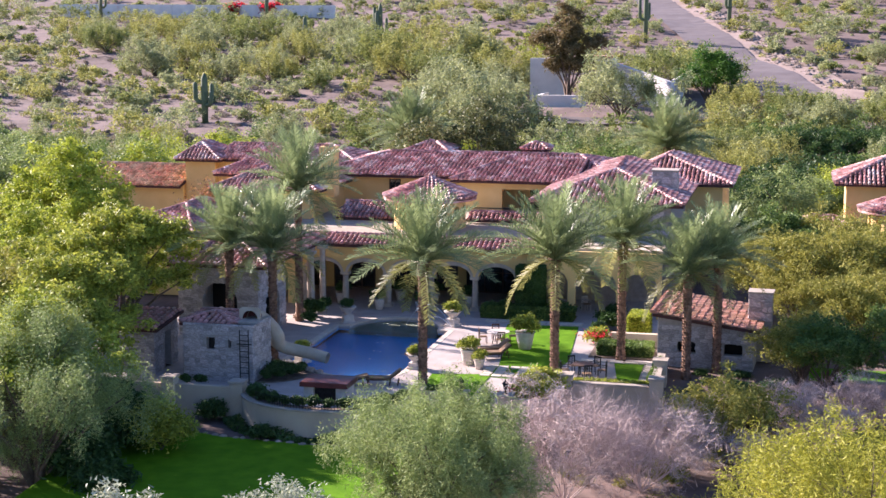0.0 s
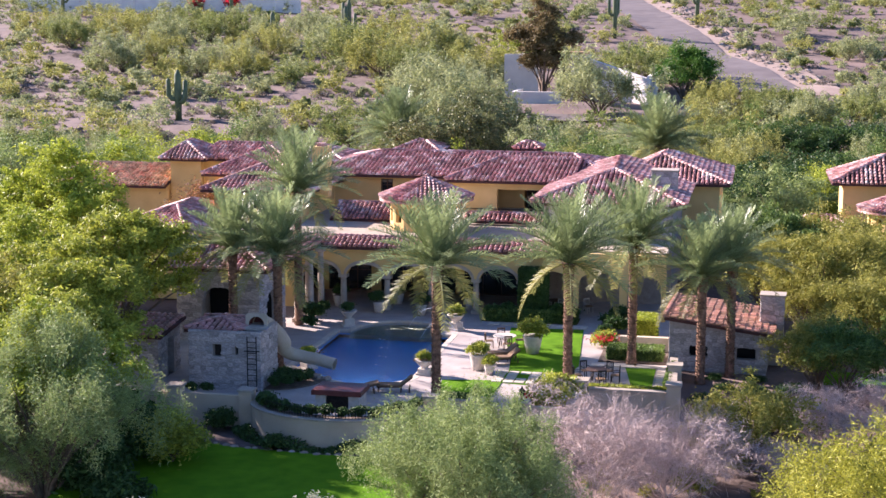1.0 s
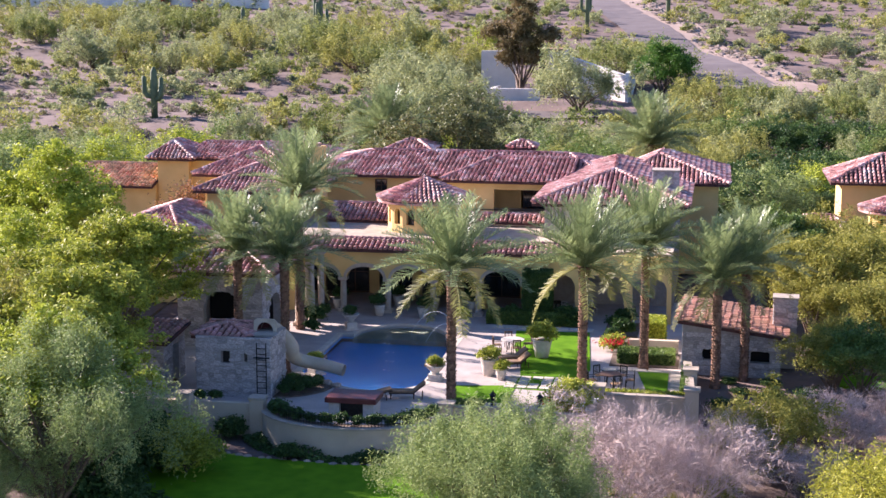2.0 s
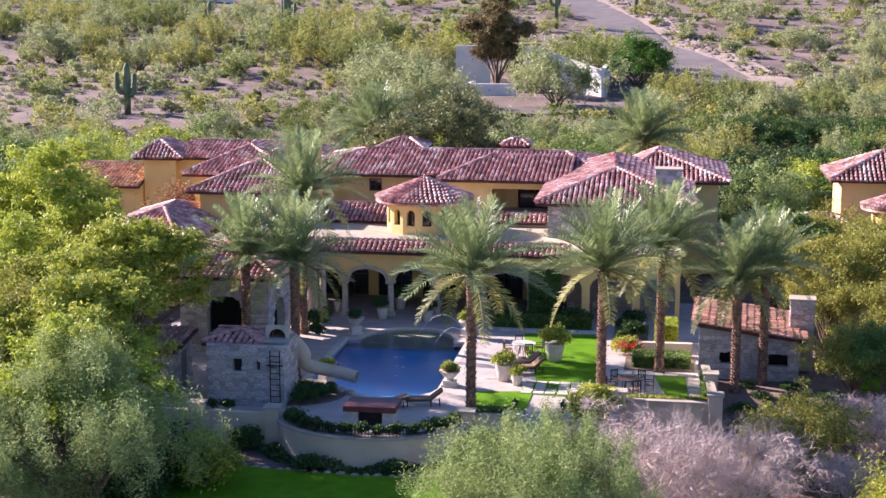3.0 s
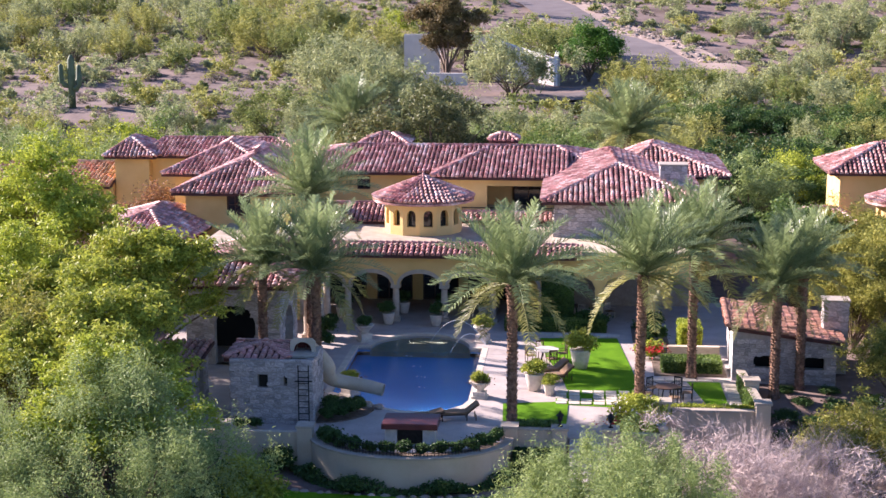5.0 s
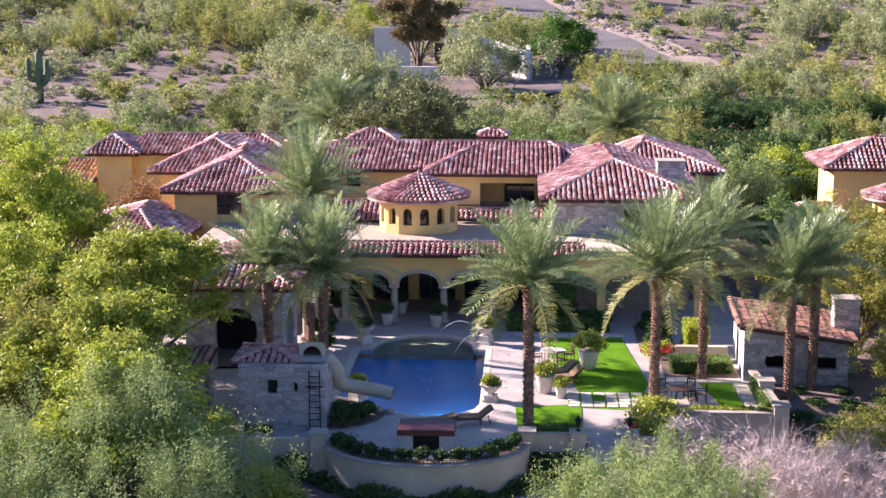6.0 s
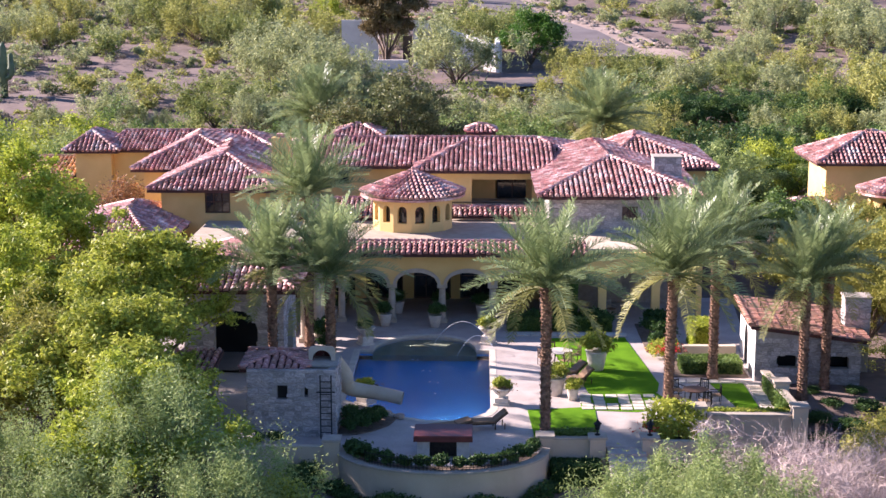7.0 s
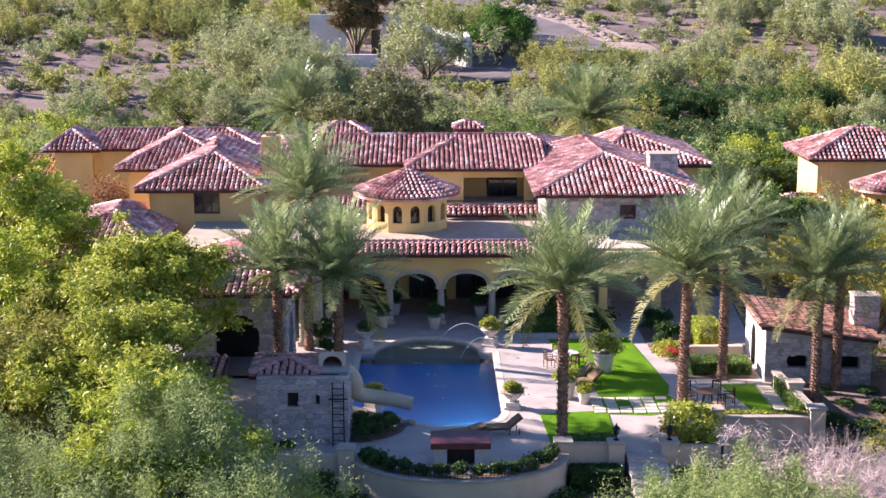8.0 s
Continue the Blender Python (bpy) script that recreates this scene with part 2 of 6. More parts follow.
def wall(g, p0, p1, z0, z1, thick, holes=()):
    """A wall from p0 to p1 whose thickness goes to the left; holes: (from, to, sill, top, rise of the arch)."""
    p0, p1 = Vector((*p0, 0)), Vector((*p1, 0))
    length = (p1 - p0).length
    ang = math.atan2(p1.y - p0.y, p1.x - p0.x)
    m = Matrix.Translation(p0) @ Matrix.Rotation(ang, 4, "Z")
    s = 0.0
    for a, b, zb, zt, rise in sorted(holes):
        if a > s:
            g.box(s, a, 0, thick, z0, z1, m)
        if zb > z0:
            g.box(a, b, 0, thick, z0, zb, m)
        if rise <= 0:
            g.box(a, b, 0, thick, zt, z1, m)
        else:
            n = 12
            top = lambda u: zt - rise + rise * math.sqrt(max(0.0, 1 - (2 * u - 1) ** 2))
            for i in range(n):
                u0, u1 = i / n, (i + 1) / n
                xa, xb, h0, h1 = a + (b - a) * u0, a + (b - a) * u1, top(u0), top(u1)
                v = [m @ Vector(q) for q in ((xa, 0, h0), (xb, 0, h1), (xb, thick, h1), (xa, thick, h0), (xa, 0, z1), (xb, 0, z1), (xb, thick, z1), (xa, thick, z1))]
                g.add(v, [(3, 2, 1, 0), (4, 5, 6, 7), (0, 1, 5, 4), (2, 3, 7, 6)])
        s = b
    if s < length:
        g.box(s, length, 0, thick, z0, z1, m)
    return m


# ---- clay tile roofs ----
def barrel(length=0.47, r0=0.135, r1=0.115, n=6, lift=0.05):
    """One half-round tile along +y, wide end below at y=0."""
    v, f = [], []
    for y, r, dz in ((0, r0, lift), (length, r1, 0.0)):
        for j in range(n + 1):
            a = math.pi * j / n
            v.append((r * math.cos(a), y, dz + r * math.sin(a) * 1.4))
    f = [(j, j + 1, n + 2 + j, n + 1 + j) for j in range(n)]
    f.append(tuple(range(n, -1, -1)))
    return v, f


B_V, B_F = barrel()
B_ARR = np.array(B_V)


def inside(poly, x, y):
    c, n = False, len(poly)
    for i in range(n):
        (xa, ya), (xb, yb) = poly[i], poly[(i + 1) % n]
        if (ya > y) != (yb > y) and x < (xb - xa) * (y - ya) / (yb - ya) + xa:
            c = not c
    return c


def tile_poses(corners, rng, pitch=0.34, course=0.42):
    """Poses of tiles on a flat roof face; corners in order, the first two along the eave with the roof to their left."""
    c = [Vector(p) for p in corners]
    u = (c[1] - c[0]).normalized()
    nrm = Vector((0, 0, 0))
    for i in range(len(c)):
        a, b = c[i], c[(i + 1) % len(c)]
        nrm += Vector(((a.y - b.y) * (a.z + b.z), (a.z - b.z) * (a.x + b.x), (a.x - b.x) * (a.y + b.y)))
    nrm = nrm.normalized()
    if nrm.z < 0:
        nrm = -nrm
    w = nrm.cross(u).normalized()
    flat = [((p - c[0]).dot(u), (p - c[0]).dot(w)) for p in c]
    x0, x1 = min(p[0] for p in flat), max(p[0] for p in flat)
    y1 = max(p[1] for p in flat)
    out = []
    for i in range(int((x1 - x0) / pitch) + 1):
        x = x0 + (i + 0.5) * pitch
        for j in range(int(y1 / course) + 1):
            y = j * course - 0.06
            if inside(flat, x, y + 0.21):
                p = c[0] + u * (x + rng.uniform(-0.022, 0.022)) + w * (y + rng.uniform(-0.04, 0.04)) + nrm * rng.uniform(0.0, 0.035)
                m = Matrix((u, w, nrm)).transposed().to_4x4()
                m.translation = p
                out.append(m @ Matrix.Rotation(rng.uniform(-0.055, 0.055), 4, "Z"))
    return out, nrm


def cap_poses(a, b, rng):
    a, b = Vector(a), Vector(b)
    d = (b - a).normalized()
    s = d.cross((0, 0, 1)).normalized()
    m = Matrix((s, d, s.cross(d))).transposed().to_4x4()
    out = []
    for i in range(max(1, int((b - a).length / 0.40))):
        k = m.copy()
        k.translation = a + d * (i * 0.40) + Vector((0, 0, 0.09 + rng.uniform(0, 0.02)))
        out.append(k @ Matrix.Diagonal((1.12, 1, 0.85, 1)))
    return out


def roof(name, faces, ridges, parent, seed, label, material=TILE, single=False, flat=1.0):
    """A roof part: an under-sheet of some thickness, with its tiles and ridge caps on it."""
    rng = random.Random(seed)
    g, mats = Geo(), []
    for f in faces:
        ms, nrm = tile_poses(f, rng)
        mats += ms
        n = len(f)
        top = [Vector(p) for p in f]
        low = [p - Vector((0, 0, 0.16)) for p in top]
        g.add(top + low, [tuple(range(n)), tuple(range(2 * n - 1, n - 1, -1))] + [(i, i + n, (i + 1) % n + n, (i + 1) % n) for i in range(n)])
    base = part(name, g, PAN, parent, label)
    for a, b in ridges:
        mats += cap_poses(a, b, rng)
    if single:
        me = bpy.data.meshes.new("roof_tile")
        me.from_pydata(B_V, [], B_F)
        me.materials.append(TILE_ONE if material is TILE else ORANGE_ONE)
        for m in mats:
            o = part("roof_tile", me, None, base)
            o.matrix_basis = m @ Matrix.Diagonal((1.12 if flat < 1 else 1, 1, flat, 1))
    else:
        t = Geo()
        for m in mats:
            t.add([m @ Vector(p) for p in B_V], B_F)
        part("roof_tiles", t, material, base, kind="stuff")
    return base


def hip(name, x0, x1, y0, y1, ze, zr, parent, seed, label, ra, rb, m=None, **kw):
    """A hipped roof over a rectangle with ridge ends ra, rb (both (x, y)); the ridge runs along y or x."""
    A, B, C, D = (x0, y0, ze), (x1, y0, ze), (x1, y1, ze), (x0, y1, ze)
    P, Q = (*ra, zr), (*rb, zr)
    if abs(ra[1] - rb[1]) >= abs(ra[0] - rb[0]):  # along y, ra in front
        faces = [[A, B, P], [B, C, Q, P], [C, D, Q], [D, A, P, Q]]
        rid = [(A, P), (B, P), (C, Q), (D, Q), (P, Q)]
    else:  # along x, ra at the left
        faces = [[A, B, Q, P], [B, C, Q], [C, D, P, Q], [D, A, P]]
        rid = [(A, P), (D, P), (B, Q), (C, Q), (P, Q)]
    if ra == rb:
        faces = [[A, B, P], [B, C, P], [C, D, P], [D, A, P]]
        rid = [(q, P) for q in (A, B, C, D)]
    if m is not None:
        faces = [[m @ Vector(p) for p in f] for f in faces]
        rid = [(m @ Vector(a), m @ Vector(b)) for a, b in rid]
    return roof(name, faces, rid, parent, seed, label, **kw)


# ---- stone facing ----
def stone_mesh(seed):
    rng = random.Random(seed)
    g = Geo()
    j = lambda s: rng.uniform(-s, s)
    ring = [(-0.5, -0.5), (0.0, -0.53), (0.5, -0.5), (0.52, 0), (0.5, 0.5), (0, 0.52), (-0.5, 0.5), (-0.53, 0)]
    ring = [(x + j(0.11), z + j(0.13)) for x, z in ring]
    v = [(x, 0.0, z) for x, z in ring] + [(x * 0.88, -1 + j(0.25), z * 0.84) for x, z in ring]
    n = len(ring)
    f = [(i, (i + 1) % n, n + (i + 1) % n, n + i) for i in range(n)] + [tuple(range(n, 2 * n))]
    g.add(v, f)
    return g.mesh("stone", STONE)


STONES = [stone_mesh(s) for s in range(6)]


def face_stones(parent, m, length, z0, z1, seed, holes=(), limit=300, h=0.26, w=0.42):
    """Rough stones on the -y face of the local frame m (x along the wall)."""
    rng = random.Random(seed)
    z, count = z0, 0
    while z < z1 - 0.05:
        hh = min(h * rng.uniform(0.6, 1.25), z1 - z)
        if z1 - z - hh < 0.1:
            hh = z1 - z
        x = 0.0
        while x < length - 0.02:
            ww = min(w * rng.uniform(0.55, 1.5), length - x)
            if length - x - ww < 0.14:
                ww = length - x
            cx, cz = x + ww / 2, z + hh / 2
            blocked = False
            for a, b, zb, zt, rise in holes:
                if a - ww * 0.35 < cx < b + ww * 0.35 and zb - hh * 0.3 < cz < zt + 0.12:
                    u = min(1, max(0, (cx - a) / (b - a)))
                    top = zt - rise + rise * math.sqrt(max(0.0, 1 - (2 * u - 1) ** 2)) if rise > 0 else zt
                    blocked = blocked or cz < top + hh * 0.4
            if not blocked and count < limit:
                o = part("stone", STONES[rng.randrange(6)], None, parent)
                o.matrix_basis = m @ Matrix.Translation((cx, 0.01, cz + rng.uniform(-0.04, 0.04) * (z > z0 and z + hh < z1))) @ Matrix.Rotation(rng.uniform(-0.07, 0.07), 4, "Y") @ Matrix.Diagonal((ww + 0.01, rng.uniform(0.02, 0.06), hh + 0.01, 1))
                count += 1
            x += ww
        z += hh


# ---- plants ----
def leaf_mesh(name, centres, size, material, seed, flat=0.3, aspect=2.2, rise=0.0):
    """Small pointed leaves round given centres (an n x 3 array), each its own island."""
    rng = np.random.default_rng(seed)
    n = len(centres)
    face = rng.normal(size=(n, 3)) * 0.7
    face[:, 2] += 0.25 + flat * 1.5
    face /= np.linalg.norm(face, axis=1)[:, None]
    a = rng.normal(size=(n, 3))
    a[:, 2] = a[:, 2] * 0.7 + rise
    a -= (a * face).sum(1)[:, None] * face
    a /= np.linalg.norm(a, axis=1)[:, None]
    b = np.cross(face, a)
    s = size * rng.uniform(0.6, 1.4, (n, 1))
    v = np.stack([centres - a * s * 0.42 * aspect + b * s * 0.5, centres + a * s * 0.58 * aspect, centres - a * s * 0.42 * aspect - b * s * 0.5], 1).reshape(-1, 3)
    me = bpy.data.meshes.new(name)
    me.vertices.add(3 * n)
    me.vertices.foreach_set("co", v.ravel())
    me.loops.add(3 * n)
    me.loops.foreach_set("vertex_index", np.arange(3 * n, dtype=np.int32))
    me.polygons.add(n)
    me.polygons.foreach_set("loop_start", np.arange(0, 3 * n, 3, dtype=np.int32))
    me.polygons.foreach_set("loop_total", np.full(n, 3, dtype=np.int32))
    me.materials.append(material)
    me.update(calc_edges=True)
    return me


def clumped(blobs, clumps, per, spread, seed, under=0.35, tall=0.75):
    """Leaf places in clumps that sit towards the outside of some ellipsoids."""
    rng = np.random.default_rng(seed)
    blobs = np.array(blobs, float)
    vol = (blobs[:, 3] * blobs[:, 4] * blobs[:, 5]) ** 0.67
    pick = rng.choice(len(blobs), clumps, p=vol / vol.sum())
    d = rng.normal(size=(clumps, 3))
    d /= np.linalg.norm(d, axis=1)[:, None]
    d[:, 2] = np.where(d[:, 2] < -under, -d[:, 2], d[:, 2])
    r = rng.uniform(0.3, 1.0, (clumps, 1)) ** 0.45 * rng.uniform(0.78, 1.22, (clumps, 1))
    c = blobs[pick, :3] + d * r * blobs[pick, 3:]
    k = np.repeat(c, per, 0)
    sc = np.repeat(rng.uniform(0.55, 1.35, (clumps, 1)), per, 0)
    return k + rng.normal(size=k.shape) * spread * sc * np.array([1, 1, tall]), c


def branchy(g, base, targets, r, seed, bend=0.25, n=6):
    rng = random.Random(seed)
    base = Vector(base)
    for t in targets:
        t = Vector(t)
        d = t - base
        pts = []
        for i in range(5):
            u = i / 4
            p = base + Vector((d.x * u ** 1.25, d.y * u ** 1.25, d.z * u ** 0.85))
            j = bend * u * (1 - u) * 2
            pts.append(p + Vector((rng.uniform(-j, j), rng.uniform(-j, j), 0)) * d.length * 0.3)
        g.tube(pts, [r * (1 - 0.8 * i / 4) for i in range(5)], n, caps=False)


def tree_meshes(height, radius, seed, material, leaf=0.17, clumps=260, per=45, trunk=0.2, low=0.25, spread=0.38, lumps=13, under=0.35, aspect=2.2, rise=0.0):
    """Trunk-and-limbs mesh and crown mesh of a broad tree."""
    rng = random.Random(seed)
    blobs = []
    zc = height * (0.5 + low * 0.5)
    for i in range(lumps):
        a, q = rng.uniform(0, 6.28), rng.uniform(0.25, 0.88)
        zz = zc + rng.uniform(-0.24, 0.27) * height * (1.2 - q)
        rr = radius * rng.uniform(0.20, 0.44) * (1.25 - 0.4 * q)
        blobs.append((math.cos(a) * q * radius, math.sin(a) * q * radius, zz, rr, rr, rr * 0.72))
    blobs.append((0, 0, zc, radius * 0.6, radius * 0.6, height * (1 - low) * 0.42))
    pts, centres = clumped(blobs, clumps, per, spread * (0.8 if rise > 0.45 else 1), seed, under, 1.7 if rise > 0.45 else 0.75)
    if under > 0.6:
        pts[:, 2] = np.abs(pts[:, 2])
    g = Geo()
    fork = (rng.uniform(-0.2, 0.2), rng.uniform(-0.2, 0.2), height * low * 0.8 + 0.3)
    g.tube([(0, 0, -0.3), (fork[0] * 0.4, fork[1] * 0.4, fork[2] * 0.5), fork], [trunk * 1.25, trunk, trunk * 0.9], 9)
    branchy(g, fork, [b[:3] for b in blobs], trunk * 0.6, seed, n=5 if clumps > 200 else 3)
    step = max(1, len(centres) // 24)
    if clumps > 200:
        branchy(g, (fork[0], fork[1], zc * 0.75), centres[::step].tolist(), trunk * 0.22, seed + 1, n=3)
    return g.mesh("trunk", BARK, True), leaf_mesh("crown", pts, leaf, material, seed, aspect=aspect, rise=rise)


def tree(at, meshes, label, turn=0.0, size=1.0, name="tree", category="tree", group=""):
    t = thing(name, label, category, at, turn, group)
    t.scale = (size, size, size)
    part("trunk", meshes[0], None, t)
    part("crown", meshes[1], None, t)
    return t


def bush_mesh(radius, height, seed, material, leaf=0.14, clumps=60, per=40, spread=0.2):
    rng = random.Random(seed)
    blobs = [(rng.uniform(-0.4, 0.4) * radius, rng.uniform(-0.4, 0.4) * radius, height * rng.uniform(0.4, 0.6),
              radius * rng.uniform(0.5, 0.75), radius * rng.uniform(0.5, 0.75), height * 0.42) for _ in range(5)]
    pts, _ = clumped(blobs, clumps, per, spread, seed)
    pts[:, 2] = np.abs(pts[:, 2] - 0.03) + 0.03
    return leaf_mesh("foliage", pts, leaf, material, seed)


def frond_mesh(length, droop, seed, material):
    """A feather palm leaf that leaves the origin along +x, rises and bends down."""
    rng = random.Random(seed)
    g = Geo()
    n = 60
    def at(u):
        return Vector((length * (u - 0.10 * droop * u * u), 0.0, -droop * length * 0.42 * u ** 2.1))
    spine = [at(i / 9) for i in range(10)]
    g.tube(spine, [0.045 * (1 - 0.85 * i / 9) for i in range(10)], 4, caps=False)
    for i in range(n):
        u = 0.10 + 0.88 * i / (n - 1)
        p, q = at(u), at(min(1, u + 0.02))
        d = (q - p).normalized() if u < 0.98 else (at(1) - at(0.97)).normalized()
        ln = length * 0.19 * (math.sin(math.pi * min(1, 0.16 + u * 0.80)) ** 0.6) + 0.06
        for sgn in (-1, 1):
            lift = rng.uniform(0.0, 0.85)
            out = (d * rng.uniform(0.75, 1.05) + Vector((0, sgn * 0.8, 0)) + Vector((0, 0, lift))).normalized()
            tip = p + out * ln * rng.uniform(0.85, 1.1) + Vector((0, 0, -0.14 * ln))
            mid = p + out * ln * 0.5
            wv = d.cross(out).normalized().cross(out).normalized() * 0.019
            g.add([p - wv * 0.5, mid - wv, tip, mid + wv, p + wv * 0.5], [(0, 1, 2, 3, 4)])
    return g.mesh("frond", material)


FRONDS = [frond_mesh(4.0, d, 50 + i, FROND) for i, d in enumerate((0.35, 0.6, 0.9, 1.25))]
FRONDS_OLD = [frond_mesh(3.6, d, 70 + i, FROND_OLD) for i, d in enumerate((1.2, 1.5))]


def palm_trunk(height, r, seed, lean):
    rng = random.Random(seed)
    g = Geo()
    z, k, turn = 0.0, 0, 0.0
    core = [(lean[0] * (i / 8) ** 1.5, lean[1] * (i / 8) ** 1.5, height * i / 8) for i in range(9)]
    g.tube(core, [r * 1.12] + [r * 0.86] * 6 + [r * 0.95, r * 1.1], 10)
    while z < height:
        u = z / height
        cx, cy = lean[0] * u ** 1.5, lean[1] * u ** 1.5
        rr = r * (1.25 if z < 0.25 else 1.0) * (1 + 0.45 * max(0, u - 0.86) / 0.14)
        for j in range(8):
            a = turn + 2 * math.pi * j / 8
            b = 0.30
            o = rr * rng.uniform(0.98, 1.16)
            zz = z + rng.uniform(-0.02, 0.02)
            tri = [(cx + rr * 0.78 * math.cos(a - b), cy + rr * 0.78 * math.sin(a - b), zz), (cx + rr * 0.78 * math.cos(a + b), cy + rr * 0.78 * math.sin(a + b), zz),
                   (cx + o * math.cos(a + b * 0.6), cy + o * math.sin(a + b * 0.6), zz + 0.15), (cx + o * math.cos(a - b * 0.6), cy + o * math.sin(a - b * 0.6), zz + 0.15),
                   (cx + rr * 0.7 * math.cos(a), cy + rr * 0.7 * math.sin(a), zz + 0.19)]
            g.add(tri, [(0, 1, 2, 3), (3, 2, 4)])
        z += 0.155
        turn += 0.39
    return g.mesh("trunk", PALM_BARK)


def palm(at, height, seed, label, r=0.27, lean=(0, 0), fronds=58, size=1.0, group="date palms"):
    rng = random.Random(seed)
    t = thing("date_palm", label, "palm tree", at, rng.uniform(0, 360), group)
    part("trunk", palm_trunk(height, r, seed, lean), None, t)
    for i in range(fronds):
        u = i / (fronds - 1)
        az = i * 137.5 + rng.uniform(-14, 14)
        elev = 87 - 74 * u ** 0.9 + rng.uniform(-7, 7) - (24 if u > 0.9 else 0)
        old = u > 0.9
        me = FRONDS_OLD[rng.randrange(2)] if old else FRONDS[min(3, max(0, int(0.4 + u * 3.2 + rng.uniform(-0.5, 0.5))))]
        o = part("frond", me, None, t)
        sc = size * rng.uniform(0.88, 1.1)
        o.matrix_basis = pose(lean[0] + 0.1 * math.cos(radians(az)), lean[1] + 0.1 * math.sin(radians(az)), height + 0.25 * (1 - u), 0, -elev, az) @ Matrix.Diagonal((sc, sc, sc, 1))
    return t


# ---- terrain ----
H_Y = [-200, -40, -24, -12, -5, 60, 80, 110, 146, 215, 300, 335, 600, 2500]
H_Z = [-8, -3.0, -2.1, -1.75, -0.12, -0.1, 1.5, 4.4, 6.4, 11.6, 19.2, 21.0, 62.0, 320.0]


def ground_z(x, y):
    z = float(np.interp(y, H_Y, H_Z))
    if y > 55:
        z += (noise.noise(Vector((x * 0.03, y * 0.03, 0))) * 1.2 + noise.noise(Vector((x * 0.11, y * 0.11, 4))) * 0.4) * min(1, (y - 55) / 60)
    if -40 < y < -5 and x < 11:
        z += (float(np.interp(y, [-40, -26, -18, -12, -5], [-3.0, -1.9, -1.3, -1.3, -0.12])) - z) * min(1, (11 - x) / 3)
    if -16 < x < 15.2 and -12.2 < y < 17:
        z = -2.4
    return z


xs = np.concatenate([np.linspace(-1200, -170, 16), np.linspace(-160, -24, 55), np.linspace(-22, 26, 61), np.linspace(28, 130, 42), np.linspace(140, 1200, 16)])
ys = np.concatenate([np.linspace(-200, -50, 8), np.linspace(-46, 70, 117), np.linspace(73, 360, 97), np.linspace(380, 2500, 24)])
gt = Geo()
for yy in ys:
    for xx in xs:
        gt.v.append((xx, yy, ground_z(xx, yy)))
nx = len(xs)
for jj in range(len(ys) - 1):
    for ii in range(nx - 1):
        a = jj * nx + ii
        gt.f.append((a, a + 1, a + 1 + nx, a + nx))
solid("ground", gt, EARTH, "dry brown desert earth rising to a hillside", "ground", "structure", smooth=True)

# ---- pool terrace ----
POOL = [(-5.1, -5.4), (-4.1, -6.5), (-2.9, -7.35), (-1.9, -8.25), (-0.9, -8.75), (0.3, -8.75), (1.3, -8.3), (2.0, -7.5), (2.24, -6.6), (2.24, 4.45), (1.5, 4.45)] + arc(-1.43, 4.45, 2.93, 3.35, 0, 180, 18)[1:-1] + [(-4.36, 4.45), (-5.1, 4.45)]
DECK_EDGE = [(-17, -13.65), (-4.6, -13.65)] + arc(0, -13.2, 4.6, 3.35, 188, 356, 24) + [(4.6, -12.5), (11.7, -12.5), (11.9, -9.05), (16.6, -9.05), (16.2, -3.0), (18, 18.2), (-17, 18.2)]


def plate_with_hole(outer, inner, z0, z1):
    bm = bmesh.new()
    loops = []
    for ring in (outer, inner):
        vs = [bm.verts.new((x, y, z1)) for x, y in ring]
        loops += [bm.edges.new((vs[i], vs[(i + 1) % len(vs)])) for i in range(len(vs))]
    bmesh.ops.triangle_fill(bm, use_beauty=True, use_dissolve=False, edges=loops)
    for f in bm.faces:
        if f.normal.z < 0:
            f.normal_flip()
    faces = list(bm.faces)
    r = bmesh.ops.extrude_face_region(bm, geom=faces)
    bmesh.ops.translate(bm, verts=[v for v in r["geom"] if isinstance(v, bmesh.types.BMVert)], vec=(0, 0, z0 - z1))
    bmesh.ops.recalc_face_normals(bm, faces=bm.faces)
    return bm


def from_bm(name, bm, material):
    me = bpy.data.meshes.new(name)
    bm.to_mesh(me)
    bm.free()
    me.materials.append(material)
    return me


deck = tagged(new("pavement", from_bm("pavement", plate_with_hole(DECK_EDGE, POOL, -0.5, 0.0), DECK)),
              "pale pinkish travertine terrace round the swimming pool", "terrace", kind="structure")
grow = lambda ring, k: [(-1.43 + (x + 1.43) * (1 + k / 3.7), -0.5 + (y + 0.5) * (1 + k / 8.0)) for x, y in ring]
tagged(new("pool_coping", from_bm("pool_coping", plate_with_hole(grow(POOL, 0.32), grow(POOL, -0.04), -0.12, 0.014), FLAG)),
       "pale stone coping round the pool", "pool coping", kind="structure")
basin = Geo()
n_p = len(POOL)
deep = [(x, y, -0.9 if y > 3.4 else -1.7) for x, y in grow(POOL, 0.02)]
basin.add([(x, y, -0.1) for x, y in grow(POOL, 0.02)] + deep, [(i, (i + 1) % n_p, n_p + (i + 1) % n_p, n_p + i) for i in range(n_p)])
basin.add([(x, y, -1.68) for x, y in grow(POOL, 0.02)], [tuple(range(n_p))])
pool_basin = solid("pool_basin", basin, PLASTER, "deep blue plastered basin of the swimming pool", "pool", "structure")
ledge = Geo().slab([(1.5, 4.2)] + arc(-1.43, 4.45, 2.93, 3.35, 0, 180, 18) + [(-4.36, 4.2)], -1.65, -0.55)
solid("pool_ledge", ledge, LEDGE, "tan shallow ledge at the rounded end of the pool", "pool ledge", "structure")
wg = Geo()
